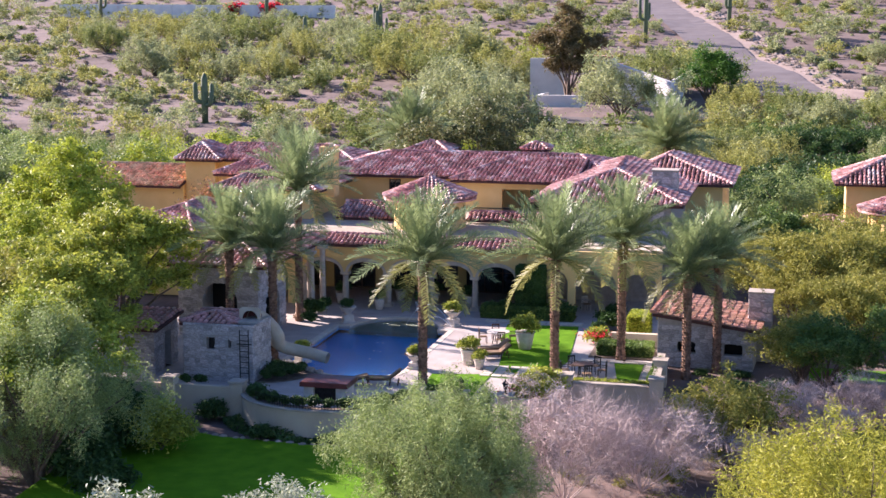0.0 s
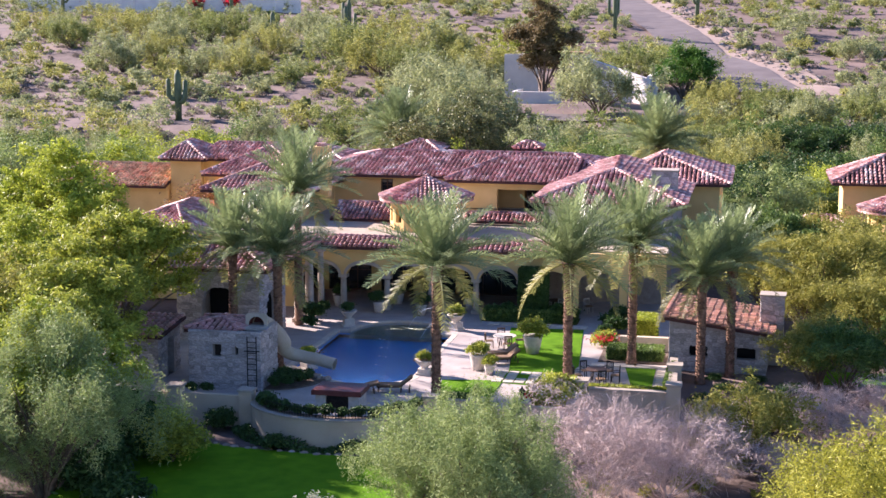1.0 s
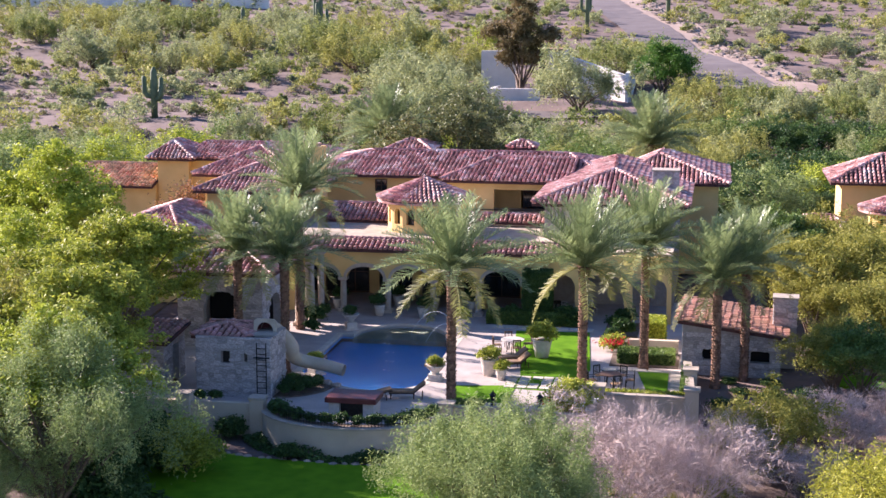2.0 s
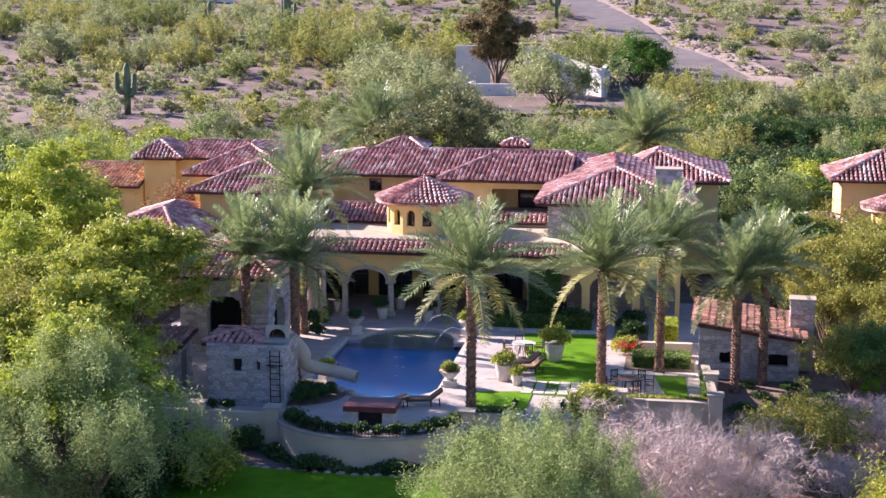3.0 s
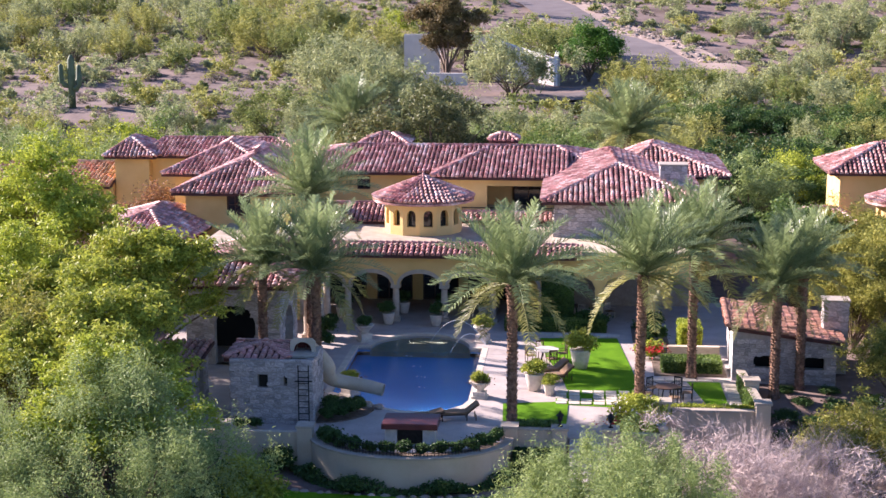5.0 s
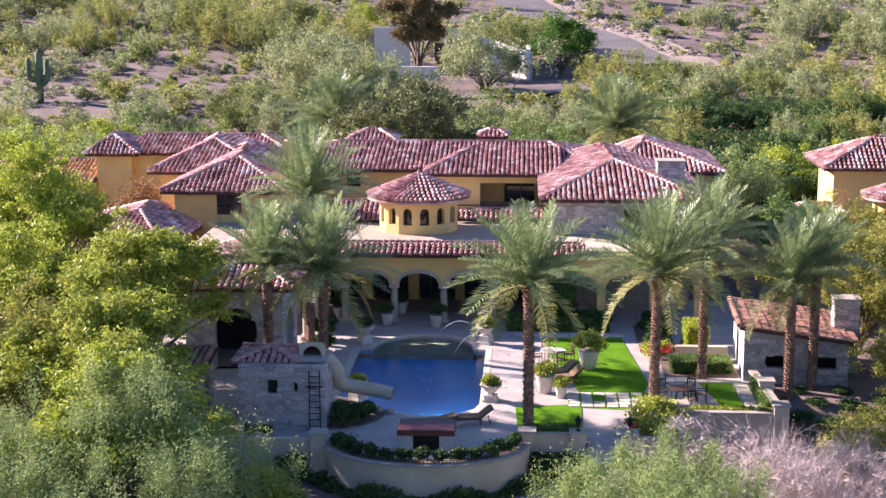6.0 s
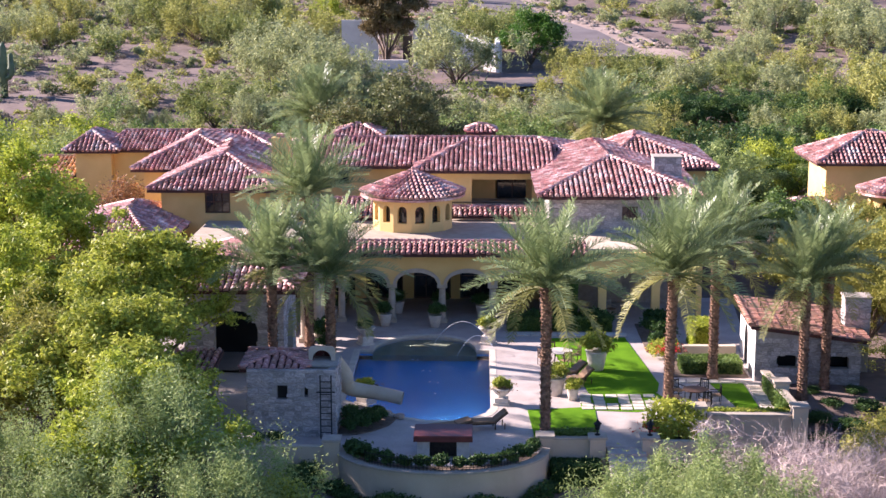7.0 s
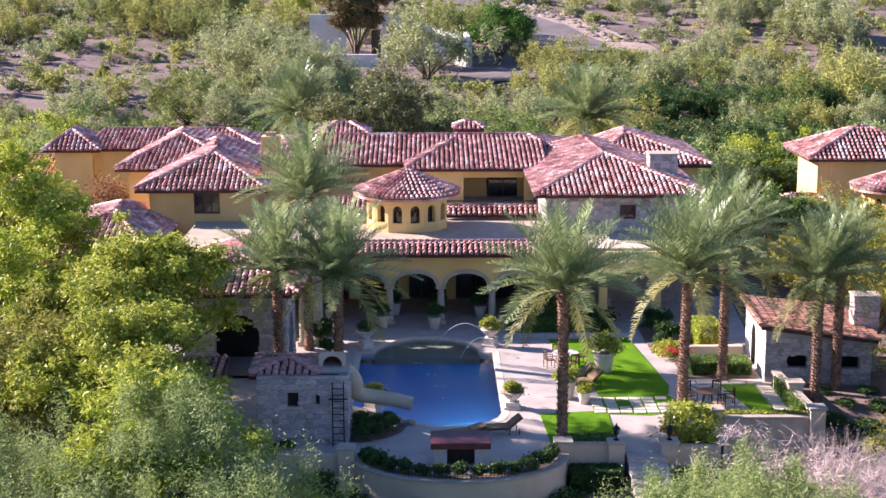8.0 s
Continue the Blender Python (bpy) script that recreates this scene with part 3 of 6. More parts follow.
wg.add([(x, y, -0.13) for x, y in grow(POOL, 0.0)], [tuple(range(n_p))])
water = solid("water", wg, WATER, "clear blue swimming pool water", "water", "structure")
water.visible_shadow = False

# retaining walls of the terrace
walls = Geo()
wall(walls, (-11.5, -13.9), (-4.7, -13.9), -2.3, 0.38, 0.3)
solid("wall_front", walls, CREAM, "cream stucco retaining wall under the terrace", "retaining wall", "structure")
cw, rimw = Geo(), Geo()
ringo, ringi = arc(0, -13.2, 4.75, 3.5, 180, 360, 30), arc(0, -13.2, 4.45, 3.2, 180, 360, 30)
for i in range(30):
    quad = [ringo[i], ringo[i + 1], ringi[i + 1], ringi[i]]
    cw.slab(quad, -2.3, 0.08)
    big = [(x * 1.012, -13.2 + (y + 13.2) * 1.02) for x, y in (ringo[i], ringo[i + 1])] + [(x * 0.985, -13.2 + (y + 13.2) * 0.985) for x, y in (ringi[i + 1], ringi[i])]
    rimw.slab(big, 0.08, 0.17)
solid("wall_curved", cw, CREAM, "curved cream stucco retaining wall of the terrace", "retaining wall", "structure")
solid("wall_coping", rimw, TRIM, "pale stone coping on the curved wall", "coping", "structure")
rw = Geo()
wall(rw, (4.75, -12.75), (7.0, -12.75), -2.3, 0.4, 0.3)
wall(rw, (9.4, -12.75), (11.7, -12.75), -2.3, 0.35, 0.3)
wall(rw, (11.9, -12.75), (11.9, -9.3), -2.3, 0.5, 0.3)
wall(rw, (12.0, -9.3), (16.7, -9.3), -2.3, 0.5, 0.3)
wall(rw, (16.8, -9.2), (16.5, -2.4), -0.6, 0.75, 0.3)
solid("wall_east", rw, CREAM, "cream stucco garden walls of the eastern terrace", "garden wall", "structure")
rc = Geo()
wall(rc, (12.0, -9.4), (16.7, -9.4), 0.5, 0.6, 0.5)
wall(rc, (16.85, -9.1), (16.55, -2.4), 0.75, 0.86, 0.45)
wall(rc, (11.95, -12.75), (11.95, -9.5), 0.5, 0.6, 0.42)
wall(rc, (4.75, -12.8), (7.0, -12.8), 0.4, 0.48, 0.4)
solid("wall_cap", rc, TRIM, "cast stone caps on the garden walls", "wall cap", "structure")


def pillar(at, h, w=0.7):
    t = thing("wall_pillar", "cream stucco wall pillar with a stone cap", "pillar", at, 0, "terrace pillars")
    part("shaft", Geo().box(-w / 2, w / 2, -w / 2, w / 2, 0, h), CREAM, t)
    part("cap", Geo().box(-w / 2 - 0.07, w / 2 + 0.07, -w / 2 - 0.07, w / 2 + 0.07, h, h + 0.12), TRIM, t)


for px, py, pz, ph in ((-8.8, -13.8, -2.3, 3.0), (-4.9, -13.8, -2.3, 2.95), (4.6, -12.7, -2.3, 2.85), (6.95, -12.7, -2.3, 2.8), (9.3, -12.7, -2.3, 2.8), (11.9, -9.3, -2.3, 3.25), (16.7, -9.2, -2.3, 3.25), (16.55, -5.5, -0.6, 1.7), (-11.4, -12.2, -2.3, 2.9)):
    pillar((px, py, pz), ph)


def lantern(at):
    t = thing("pillar_lantern", "black iron lantern on a wall pillar", "lantern", at, 0, "lanterns")
    part("post", Geo().lathe([(0.13, 0), (0.13, 0.04), (0.035, 0.08), (0.035, 0.22), (0.09, 0.25)], 8), IRON, t)
    part("glass", Geo().lathe([(0.10, 0.25), (0.15, 0.52)], 6), GLASS_DARK, t)
    part("lid", Geo().lathe([(0.2, 0.52), (0.12, 0.6), (0.04, 0.68), (0.03, 0.76)], 6), IRON, t)


lantern((6.95, -12.7, 0.62))
lantern((9.3, -12.7, 0.62))
steps = Geo()
for i in range(9):
    steps.box(7.4, 9.1, -13.4 - i * 0.62, -12.4 - i * 0.62, -2.6, -0.03 - i * 0.15)
solid("stairs", steps, DECK, "pale stone garden steps down to the lower lawn", "steps", "structure")

# lawns and stepping stones
def lawn(name, outline, z0, z1, label):
    return solid(name, Geo().slab(outline, z0, z1), LAWN, label, "lawn", "structure")


lawn("lawn_1", [(7.2, -4.0), (8.6, -4.2), (10.7, -3.7), (10.95, -2.2), (10.3, 5.0), (10.1, 7.5), (5.5, 7.2), (6.0, 2.4), (6.8, -0.6)], -0.1, 0.035, "bright green mown lawn beside the pool terrace")
lawn("lawn_2", [(4.2, -11.7), (7.2, -11.7), (7.3, -6.4), (4.0, -7.0)], -0.1, 0.035, "bright green lawn patch by the terrace wall")
lawn("lawn_3", [(14.6, -8.4), (15.4, -8.4), (15.3, -2.1), (13.6, -2.1)], -0.1, 0.035, "narrow strip of green lawn by the garden wall")
lawn("lawn_lower", [(-9.5, -30), (6, -30), (6, -17.3), (2.5, -17.8), (0.3, -18.0), (-4.5, -17.6), (-10.5, -15.6)], -3.0, -1.2, "shaded green lawn below the terrace wall")
lawn("lawn_side", [(24.5, -3.2), (60, -3.2), (60, -0.8), (24.5, -0.6)], -0.9, 0.05, "strip of green lawn behind bare shrubs")
edge = Geo()
rng = random.Random(3)
for i in range(26):
    x = -10.3 + i * 0.6
    y = float(np.interp(x, [-10.5, -4.5, 0.3, 2.5, 6], [-15.5, -17.5, -17.9, -17.7, -17.2])) + 0.06 * math.sin(i * 2.1)
    edge.lathe([(0.2 * rng.uniform(0.6, 1.4), -1.4), (0.2 * rng.uniform(0.7, 1.2), -1.2), (0.1, -1.15)], 6, (x + rng.uniform(-0.15, 0.15), y, 0))
solid("lawn_edging", edge, ROCK, "row of pale stones edging the lower lawn", "edging stones", "stuff")

flag_me = Geo().box(-0.5, 0.5, -0.5, 0.5, 0, 0.06).mesh("flagstone", FLAG)
paving = thing("stepping_stones", "pale square stepping stones set in grass", "stepping stones", kind="structure")
for x0, y0, nx_, ny_, sx, sy in ((6.95, -6.7, 6, 5, 0.64, 0.54), (4.2, 8.05, 8, 1, 0.82, 0.75), (12.0, -1.75, 5, 1, 0.85, 0.7), (15.8, -6.6, 1, 6, 0.75, 0.85)):
    for i in range(nx_):
        for j in range(ny_):
            if ny_ == 5 and rng.random() < 0.15:
                continue
            o = part("flagstone", flag_me, None, paving)
            o.matrix_basis = pose(x0 + i * sx + 0.04 * rng.uniform(-1, 1), y0 + j * sy + 0.04 * rng.uniform(-1, 1), 0.005, 0, 0, rng.uniform(-3, 3)) @ Matrix.Diagonal((sx - 0.1, sy - 0.11, 1, 1))
lawn("lawn_4", [(6.6, -6.9), (9.3, -7.2), (10.8, -6.6), (11.0, -4.9), (10.6, -3.8), (6.8, -4.1)], -0.1, 0.02, "grass joints between stepping stones")

# ---- the house ----
house = thing("house", "large yellow stucco house with red clay tile roofs", "house")


def window(at, w, h, parent, arched=False, turn=0.0, bars=2):
    m = pose(*at, 0, 0, turn)
    fr = Geo()
    rings = [[(-k, lo), (k, lo), (k, hi), (-k, hi)] for k, lo, hi in ((w / 2, 0, h), (w / 2 - 0.09, 0.09, h - 0.09))]
    fr.v = [tuple(m @ Vector((x, y, z))) for y in (-0.05, 0.05) for r in rings for x, z in r]
    for i in range(4):
        j = (i + 1) % 4
        fr.f += [(i, j, 4 + j, 4 + i), (8 + j, 8 + i, 12 + i, 12 + j), (j, i, 8 + i, 8 + j), (4 + i, 4 + j, 12 + j, 12 + i)]
    o = part("window", fr, WOOD, parent, "dark wooden window frame")
    part("pane", Geo().box(-w / 2 + 0.05, w / 2 - 0.05, 0.0, 0.02, 0.05, h - 0.05, m), GLASS_DARK, o)
    for i in range(1, bars):
        x = -w / 2 + w * i / bars
        part("glazing_bar", Geo().box(x - 0.035, x + 0.035, -0.045, -0.003, 0.09, h - 0.09, m), WOOD, o)
    part("glazing_bar", Geo().box(-w / 2 + 0.09, w / 2 - 0.09, -0.035, -0.004, h * 0.5 - 0.025, h * 0.5 + 0.025, m), WOOD, o)
    return o


def shell(x0, x1, y0, y1, z0, z1, front=(), left=(), right=(), material=STUCCO, name="wall", label=""):
    g = Geo()
    wall(g, (x0, y0), (x1, y0), z0, z1, 0.4, front)
    wall(g, (x1, y0 + 0.4), (x1, y1 - 0.4), z0, z1, 0.4, right)
    wall(g, (x1, y1), (x0, y1), z0, z1, 0.4)
    wall(g, (x0, y1 - 0.4), (x0, y0 + 0.4), z0, z1, 0.4, left)
    return part(name, g, material, house, label)


ROOF_LABEL = "red clay barrel tile roof"
# main block and the projecting balcony roof
shell(-14, 9, 29.9, 42, 0, 7.05, front=((5.2, 6.2, 5.7, 6.7, 0), (16.8, 19.0, 4.6, 6.6, 0)))
window((-8.3, 30.1, 5.7), 1.0, 1.0, house)
window((4.0, 30.1, 4.6), 2.2, 2.0, house)
hip("roof", -14.8, 9.8, 29.0, 42.9, 7.05, 8.35, house, 1, ROOF_LABEL, (-10, 35.2), (6, 35.2))
roof("roof", [[(-2.9, 26.4, 7.1), (7.0, 26.4, 7.1), (7.0, 33.5, 8.28), (0.6, 33.5, 8.28)], [(-2.9, 33.5, 7.1), (-2.9, 26.4, 7.1), (0.6, 33.5, 8.28)]],
     [((-2.9, 26.4, 7.1), (0.6, 33.5, 8.28))], house, 2, ROOF_LABEL)
bal = Geo()
wall(bal, (-2.4, 27.0), (6.0, 27.0), 4.5, 7.1, 0.45, ((3.5, 7.7, 4.5, 6.45, 0),))
wall(bal, (-2.0, 29.9), (-2.4, 27.0), 4.5, 7.1, 0.3)
part("wall", bal, STUCCO, house)
part("balcony_floor", Geo().box(-2.4, 6.0, 22.6, 29.9, 4.3, 4.66), CREAM, house)
roof("roof", [[(-0.5, 21.6, 4.72), (5.8, 21.6, 4.72), (5.8, 22.6, 5.1), (-0.5, 22.6, 5.1)]], [((-0.5, 22.6, 5.1), (5.8, 22.6, 5.1))], house, 3, ROOF_LABEL)
roof("roof", [[(-10.6, 21.4, 4.62), (-5.3, 21.4, 4.62), (-5.3, 24.0, 5.45), (-10.6, 24.0, 5.45)]], [((-10.6, 24.0, 5.45), (-5.3, 24.0, 5.45))], house, 23, ROOF_LABEL)
rail = Geo()
for i in range(43):
    rail.box(-0.5 + i * 0.15, -0.48 + i * 0.15, 22.72, 22.74, 4.66, 5.5)
rail.box(-0.5, 5.9, 22.70, 22.76, 5.48, 5.54)
part("balcony_railing", rail, IRON, house, "black iron balcony railing")

# east wing
east = shell(6.1, 15.0, 16.9, 31, 0, 6.95, front=((4.6, 5.6, 5.3, 6.2, 0),), material=MORTAR, name="wall", label="grey stone faced wing")
window((11.2, 17.1, 5.3), 1.0, 0.9, house)
face_stones(east, pose(6.1, 16.9, 0), 8.9, 4.5, 6.9, 33, ((4.6, 5.6, 5.3, 6.2, 0),))
hip("roof", 5.3, 15.9, 16.1, 35.5, 6.9, 8.45, house, 4, ROOF_LABEL, (10.4, 23.9), (10.0, 33.5))
shell(11, 17.8, 29.5, 40, 0, 7.0)
hip("roof", 10.2, 18.6, 28.7, 40.8, 7.0, 8.65, house, 5, ROOF_LABEL, (13.2, 34), (13.4, 37))
stonech = Geo().box(13.2, 15.0, 21.6, 23.0, 6.5, 8.7)
ch = part("chimney", stonech, MORTAR, house, "grey stone chimney")
face_stones(ch, pose(13.2, 21.6, 0), 1.8, 7.0, 8.7, 31)
face_stones(ch, pose(13.2, 23.0, 0, 0, 0, -90), 1.4, 7.0, 8.7, 32)
part("chimney_cap", Geo().box(13.12, 15.08, 21.52, 23.15, 8.7, 8.8), TRIM, house)
hip("roof", 0.6, 2.9, 37.5, 40, 8.55, 9.0, house, 6, ROOF_LABEL, (1.5, 38.7), (2.0, 38.7))
part("dormer", Geo().box(0.8, 2.7, 37.7, 39.8, 7.8, 8.55), STUCCO, house)
hip("roof", -9.9, -5.9, 38.5, 43.5, 8.05, 8.75, house, 7, ROOF_LABEL, (-8.2, 41), (-7.6, 41))
part("dormer", Geo().box(-9.6, -6.2, 38.8, 43.2, 7.0, 8.0), STUCCO, house)

# west wings
shell(-19.6, -12.6, 21.2, 36, 0, 6.65, front=((2.9, 4.6, 4.95, 6.45, 0),))
window((-15.85, 21.4, 4.95), 1.7, 1.5, house, bars=3)
hip("roof", -20.4, -11.8, 20.4, 37, 6.6, 8.45, house, 8, ROOF_LABEL, (-15.8, 24.8), (-16.6, 33.5))
shell(-22.4, -15, 28.8, 40, 0, 6.75)
hip("roof", -23.2, -14.2, 28.0, 42, 6.9, 8.55, house, 9, ROOF_LABEL, (-19.4, 34.4), (-19.9, 38.3))
shell(-29.7, -26.9, 37.6, 42, 0, 7.1)
hip("roof", -30.4, -26.2, 36.9, 43, 7.1, 8.42, house, 10, ROOF_LABEL, (-28.6, 38.8), (-28.6, 40.5))
shell(-27.2, -14, 38.4, 44, 0, 7.1)
hip("roof", -27.4, -14, 37.6, 45, 7.1, 8.15, house, 11, ROOF_LABEL, (-26.5, 41.2), (-17, 41.2))
shell(-39.5, -29.8, 37.2, 43, 0, 4.9)
roof("roof", [[(-40.3, 36.2, 4.75), (-29.7, 36.2, 4.75), (-29.7, 41, 6.1), (-40.3, 41, 6.1)], [(-29.7, 45.5, 4.75), (-40.3, 45.5, 4.75), (-40.3, 41, 6.1), (-29.7, 41, 6.1)]],
     [((-40.3, 41, 6.1), (-29.7, 41, 6.1))], house, 12, "orange clay tile roof", material=ORANGE_TILE)
ch2 = part("chimney", Geo().box(-12.4, -11.2, 23.0, 24.2, 6.0, 9.8), STUCCO, house, "yellow stucco chimney")
part("chimney_cap", Geo().box(-12.1, -11.5, 23.3, 23.9, 9.8, 10.05), TILE, house, "clay chimney pot")
hip("roof", -25.8, -17.8, 11.0, 26, 4.2, 5.75, house, 13, ROOF_LABEL, (-21.0, 17.4), (-21.2, 21))
shell(-25.1, -18.5, 11.7, 25.4, 0, 4.1)

# arcade, terrace roof and turret
ac = Geo()
cols_x = [-9.75 + 3.05 * i for i in range(6)]
holes = [(i * 3.05 + 0.25, (i + 1) * 3.05 - 0.25, 0.0, 3.1, 0.75) for i in range(5)]
wall(ac, (cols_x[0], 11.0), (cols_x[-1], 11.0), 2.35, 4.35, 0.5, [(a, b, 2.35, zt, r) for a, b, _, zt, r in holes])
part("wall", ac, STUCCO, house, "yellow stucco arcade front")


def column(at, h=2.35):
    g = Geo()
    g.box(-0.3, 0.3, -0.3, 0.3, 0, 0.25).lathe([(0.24, 0.25), (0.26, 0.32), (0.21, 0.4), (0.22, 1.2), (0.185, h - 0.3), (0.25, h - 0.2)], 14)
    g.box(-0.3, 0.3, -0.3, 0.3, h - 0.2, h)
    g.v = [(x + at[0], y + at[1], z + at[2]) for x, y, z in g.v]
    part("column", g, TRIM, house, "round stone column")


for x in cols_x:
    column((x, 11.25, 0))
for a, b, _, zt, r in holes:
    g = Geo()
    for i in range(14):
        for q in (0,):
            u0, u1 = math.pi * i / 14, math.pi * (i + 1) / 14
            c, hw = cols_x[0] + (a + b) / 2, (b - a) / 2
            ptsr = []
            for u in (u0, u1):
                for k in (1.0, 1.14):
                    ptsr.append((c - hw * k * math.cos(u), zt - r + (r + (k - 1) * 1.9) * math.sin(u)))
            (xa, za), (xb, zb), (xc, zc_), (xd, zd) = ptsr
            g.add([(xa, 10.92, za), (xb, 10.92, zb), (xd, 10.92, zd), (xc, 10.92, zc_), (xa, 11.05, za), (xb, 11.05, zb), (xd, 11.05, zd), (xc, 11.05, zc_)],
                  [(3, 2, 1, 0), (0, 1, 5, 4), (2, 3, 7, 6), (4, 5, 6, 7)])
    part("arch_trim", g, TRIM, house, "grey stone arch moulding")
lg = Geo()
wall(lg, (-13, 17.6), (6.0, 17.6), 0, 4.3, 0.4, ((0.8, 2.8, 0, 3.0, 0.05), (3.4, 6.6, 0, 3.0, 0.05), (7.3, 9.7, 0, 3.0, 0.05), (10.4, 12.8, 0, 3.0, 0.05), (13.4, 17.4, 0, 3.0, 0.05)))
part("wall", lg, STUCCO, house, "yellow loggia back wall")
# doors widened so that their dark glass also stands in for the loggia's shade
for x, w in ((-11.2, 2.0), (-8.0, 3.2), (-4.5, 2.4), (-1.4, 2.4), (2.4, 4.0)):
    window((x, 17.75, 0.02), w, 2.97, house, bars=3)
# end walls added to block light from the sides of the loggia
for x in (-13.0, 5.6):
    part("wall", Geo().box(x, x + 0.4, 11.5, 17.35, 0, 4.18), STUCCO, house, "yellow end wall added to keep the loggia in shade")
part("terrace_roof", Geo().box(-16.5, 6.05, 12.2, 29.9, 4.2, 4.45).box(-13, 6.05, 11.5, 12.2, 4.2, 4.45), GRAVEL, house, "flat beige gravel roof terrace")
roof("roof", [[(-9.9, 10.2, 4.35), (8.0, 10.2, 4.35), (8.0, 11.7, 4.78), (-9.9, 11.7, 4.78)]], [((-9.9, 11.7, 4.76), (8.0, 11.7, 4.76))], house, 14, "red clay tile eave over the arcade", single=True)
ec = Geo()
wall(ec, (5.5, 11.0), (15, 11.0), 0, 4.35, 0.4, ((0.6, 3.3, 0, 3.1, 0.75), (3.8, 6.5, 0, 3.1, 0.75), (7.0, 9.2, 0, 3.0, 0.7)))
part("wall", ec, STUCCO, house, "yellow stucco arcade wall")
ec = Geo()
wall(ec, (-16.4, 10.9), (-9.75, 10.9), 0, 4.35, 0.4, ((0.8, 2.6, 0, 2.7, 0.5), (3.8, 5.6, 0, 2.7, 0.5)))
part("wall", ec, STUCCO, house)
part("terrace_roof", Geo().box(6.05, 15, 11.4, 16.9, 4.2, 4.5), CREAM, house)

TC = Vector((-2.72, 19.3, 0))
tg = Geo()
R_T, N_T = 2.62, 14
for i in range(N_T):
    a0, a1 = 2 * math.pi * (i + 0.5) / N_T, 2 * math.pi * (i + 1.5) / N_T
    p, q = (TC.x + R_T * math.cos(a0), TC.y + R_T * math.sin(a0)), (TC.x + R_T * math.cos(a1), TC.y + R_T * math.sin(a1))
    L = math.dist(p, q)
    wall(tg, p, q, 4.4, 6.72, 0.32, ((L / 2 - 0.31, L / 2 + 0.31, 5.05, 6.15, 0.31),))
part("turret", tg, STUCCO, house, "round yellow stucco turret with arched windows")
core = Geo().lathe([(2.2, 4.4), (2.2, 6.7)], 28, (TC.x, TC.y, 0))
part("turret_glazing", core, GLASS_DARK, house, "dark glazing behind the turret arches")
rng = random.Random(9)
cone, tl = Geo(), Geo()
cone.lathe([(3.42, 6.55), (3.42, 6.68), (0.05, 8.02)], 40, (TC.x, TC.y, 0))
cone_ob = part("turret_roof", cone, TILE, house, "conical red clay tile roof")
slope = math.atan2(1.34, 3.37)
for j in range(9):
    rr = 3.42 - j * 0.385
    cnt = max(6, int(2 * math.pi * (rr + 0.1) / 0.34))
    for i in range(cnt):
        a = 2 * math.pi * (i + 0.5 * (j % 2)) / cnt + rng.uniform(-0.01, 0.01)
        m = Matrix.Translation((TC.x + rr * math.cos(a), TC.y + rr * math.sin(a), 6.72 + (3.42 - rr) * math.tan(slope))) @ Matrix.Rotation(a + math.pi / 2, 4, "Z") @ Matrix.Rotation(slope, 4, "X")
        k = min(1, 2 * math.pi * rr / cnt / 0.33)
        m = m @ Matrix.Diagonal((k, 1, 1, 1))
        tl.add([m @ Vector(p) for p in B_V], B_F)
part("roof_tiles", tl, TILE, cone_ob, kind="stuff")
part("finial", Geo().lathe([(0.16, 8.0), (0.2, 8.1), (0.08, 8.2), (0.1, 8.3), (0.02, 8.4)], 10, (TC.x, TC.y, 0)), TILE, house)

# stone pavilion on the west side of the court
pav = thing("stone_pavilion", "grey stone pavilion with arched opening and tile roof", "pavilion")
pg = Geo()
ph = ((1.6, 3.9, 0.0, 3.4, 1.0),)
wall(pg, (-14.0, -0.5), (-8.7, -0.5), -0.3, 4.55, 0.5, ph)
wall(pg, (-8.7, 0.0), (-8.7, 4.0), 0, 4.55, 0.5, ((0.8, 3.3, 0, 2.9, 0.9),))
wall(pg, (-8.7, 4.5), (-14.0, 4.5), 0, 4.55, 0.5)
wall(pg, (-14.0, 4.0), (-14.0, 0.0), -0.3, 4.55, 0.5)
pw = part("wall", pg, MORTAR, pav)
face_stones(pw, pose(-14.0, -0.5, 0), 5.3, 0, 4.5, 41, ph)
face_stones(pw, pose(-8.7, -0.5, 0, 0, 0, 90), 5.0, 0, 4.5, 42, ((1.3, 3.8, 0, 2.9, 0.9),), limit=150)
# sheet whose colour stands in for the shade inside the pavilion
part("shade_panel", Geo().box(-13.45, -9.25, 3.8, 3.95, 0, 4.4), INNER_SHADE, pav, "near-black sheet painted as shade behind the arch")
hip("roof", -14.8, -7.9, -1.3, 10.5, 4.6, 5.9, pav, 15, ROOF_LABEL, (-11.4, 2.6), (-11.4, 8))
for y in (6.2, 8.6):
    column((-8.4, y, 0), 4.4)
    column((-7.7, y + 0.6, 0), 4.4)

# slide tower
tower = thing("slide_tower", "small grey stone tower with clay tile roof and ladder", "stone tower")
tw = Geo()
fh = ((1.35, 1.85, 1.75, 2.45, 0), (2.62, 2.8, 1.9, 2.4, 0.1))
wall(tw, (-9.0, -11.4), (-4.95, -11.4), -0.2, 3.15, 0.4, fh)
wall(tw, (-4.95, -11.0), (-4.95, -9.0), -0.2, 3.1, 0.4)
wall(tw, (-4.95, -8.6), (-9.0, -8.6), -0.2, 3.1, 0.4)
wall(tw, (-9.0, -9.0), (-9.0, -11.0), -0.2, 3.1, 0.4)
tww = part("wall", tw, MORTAR, tower)
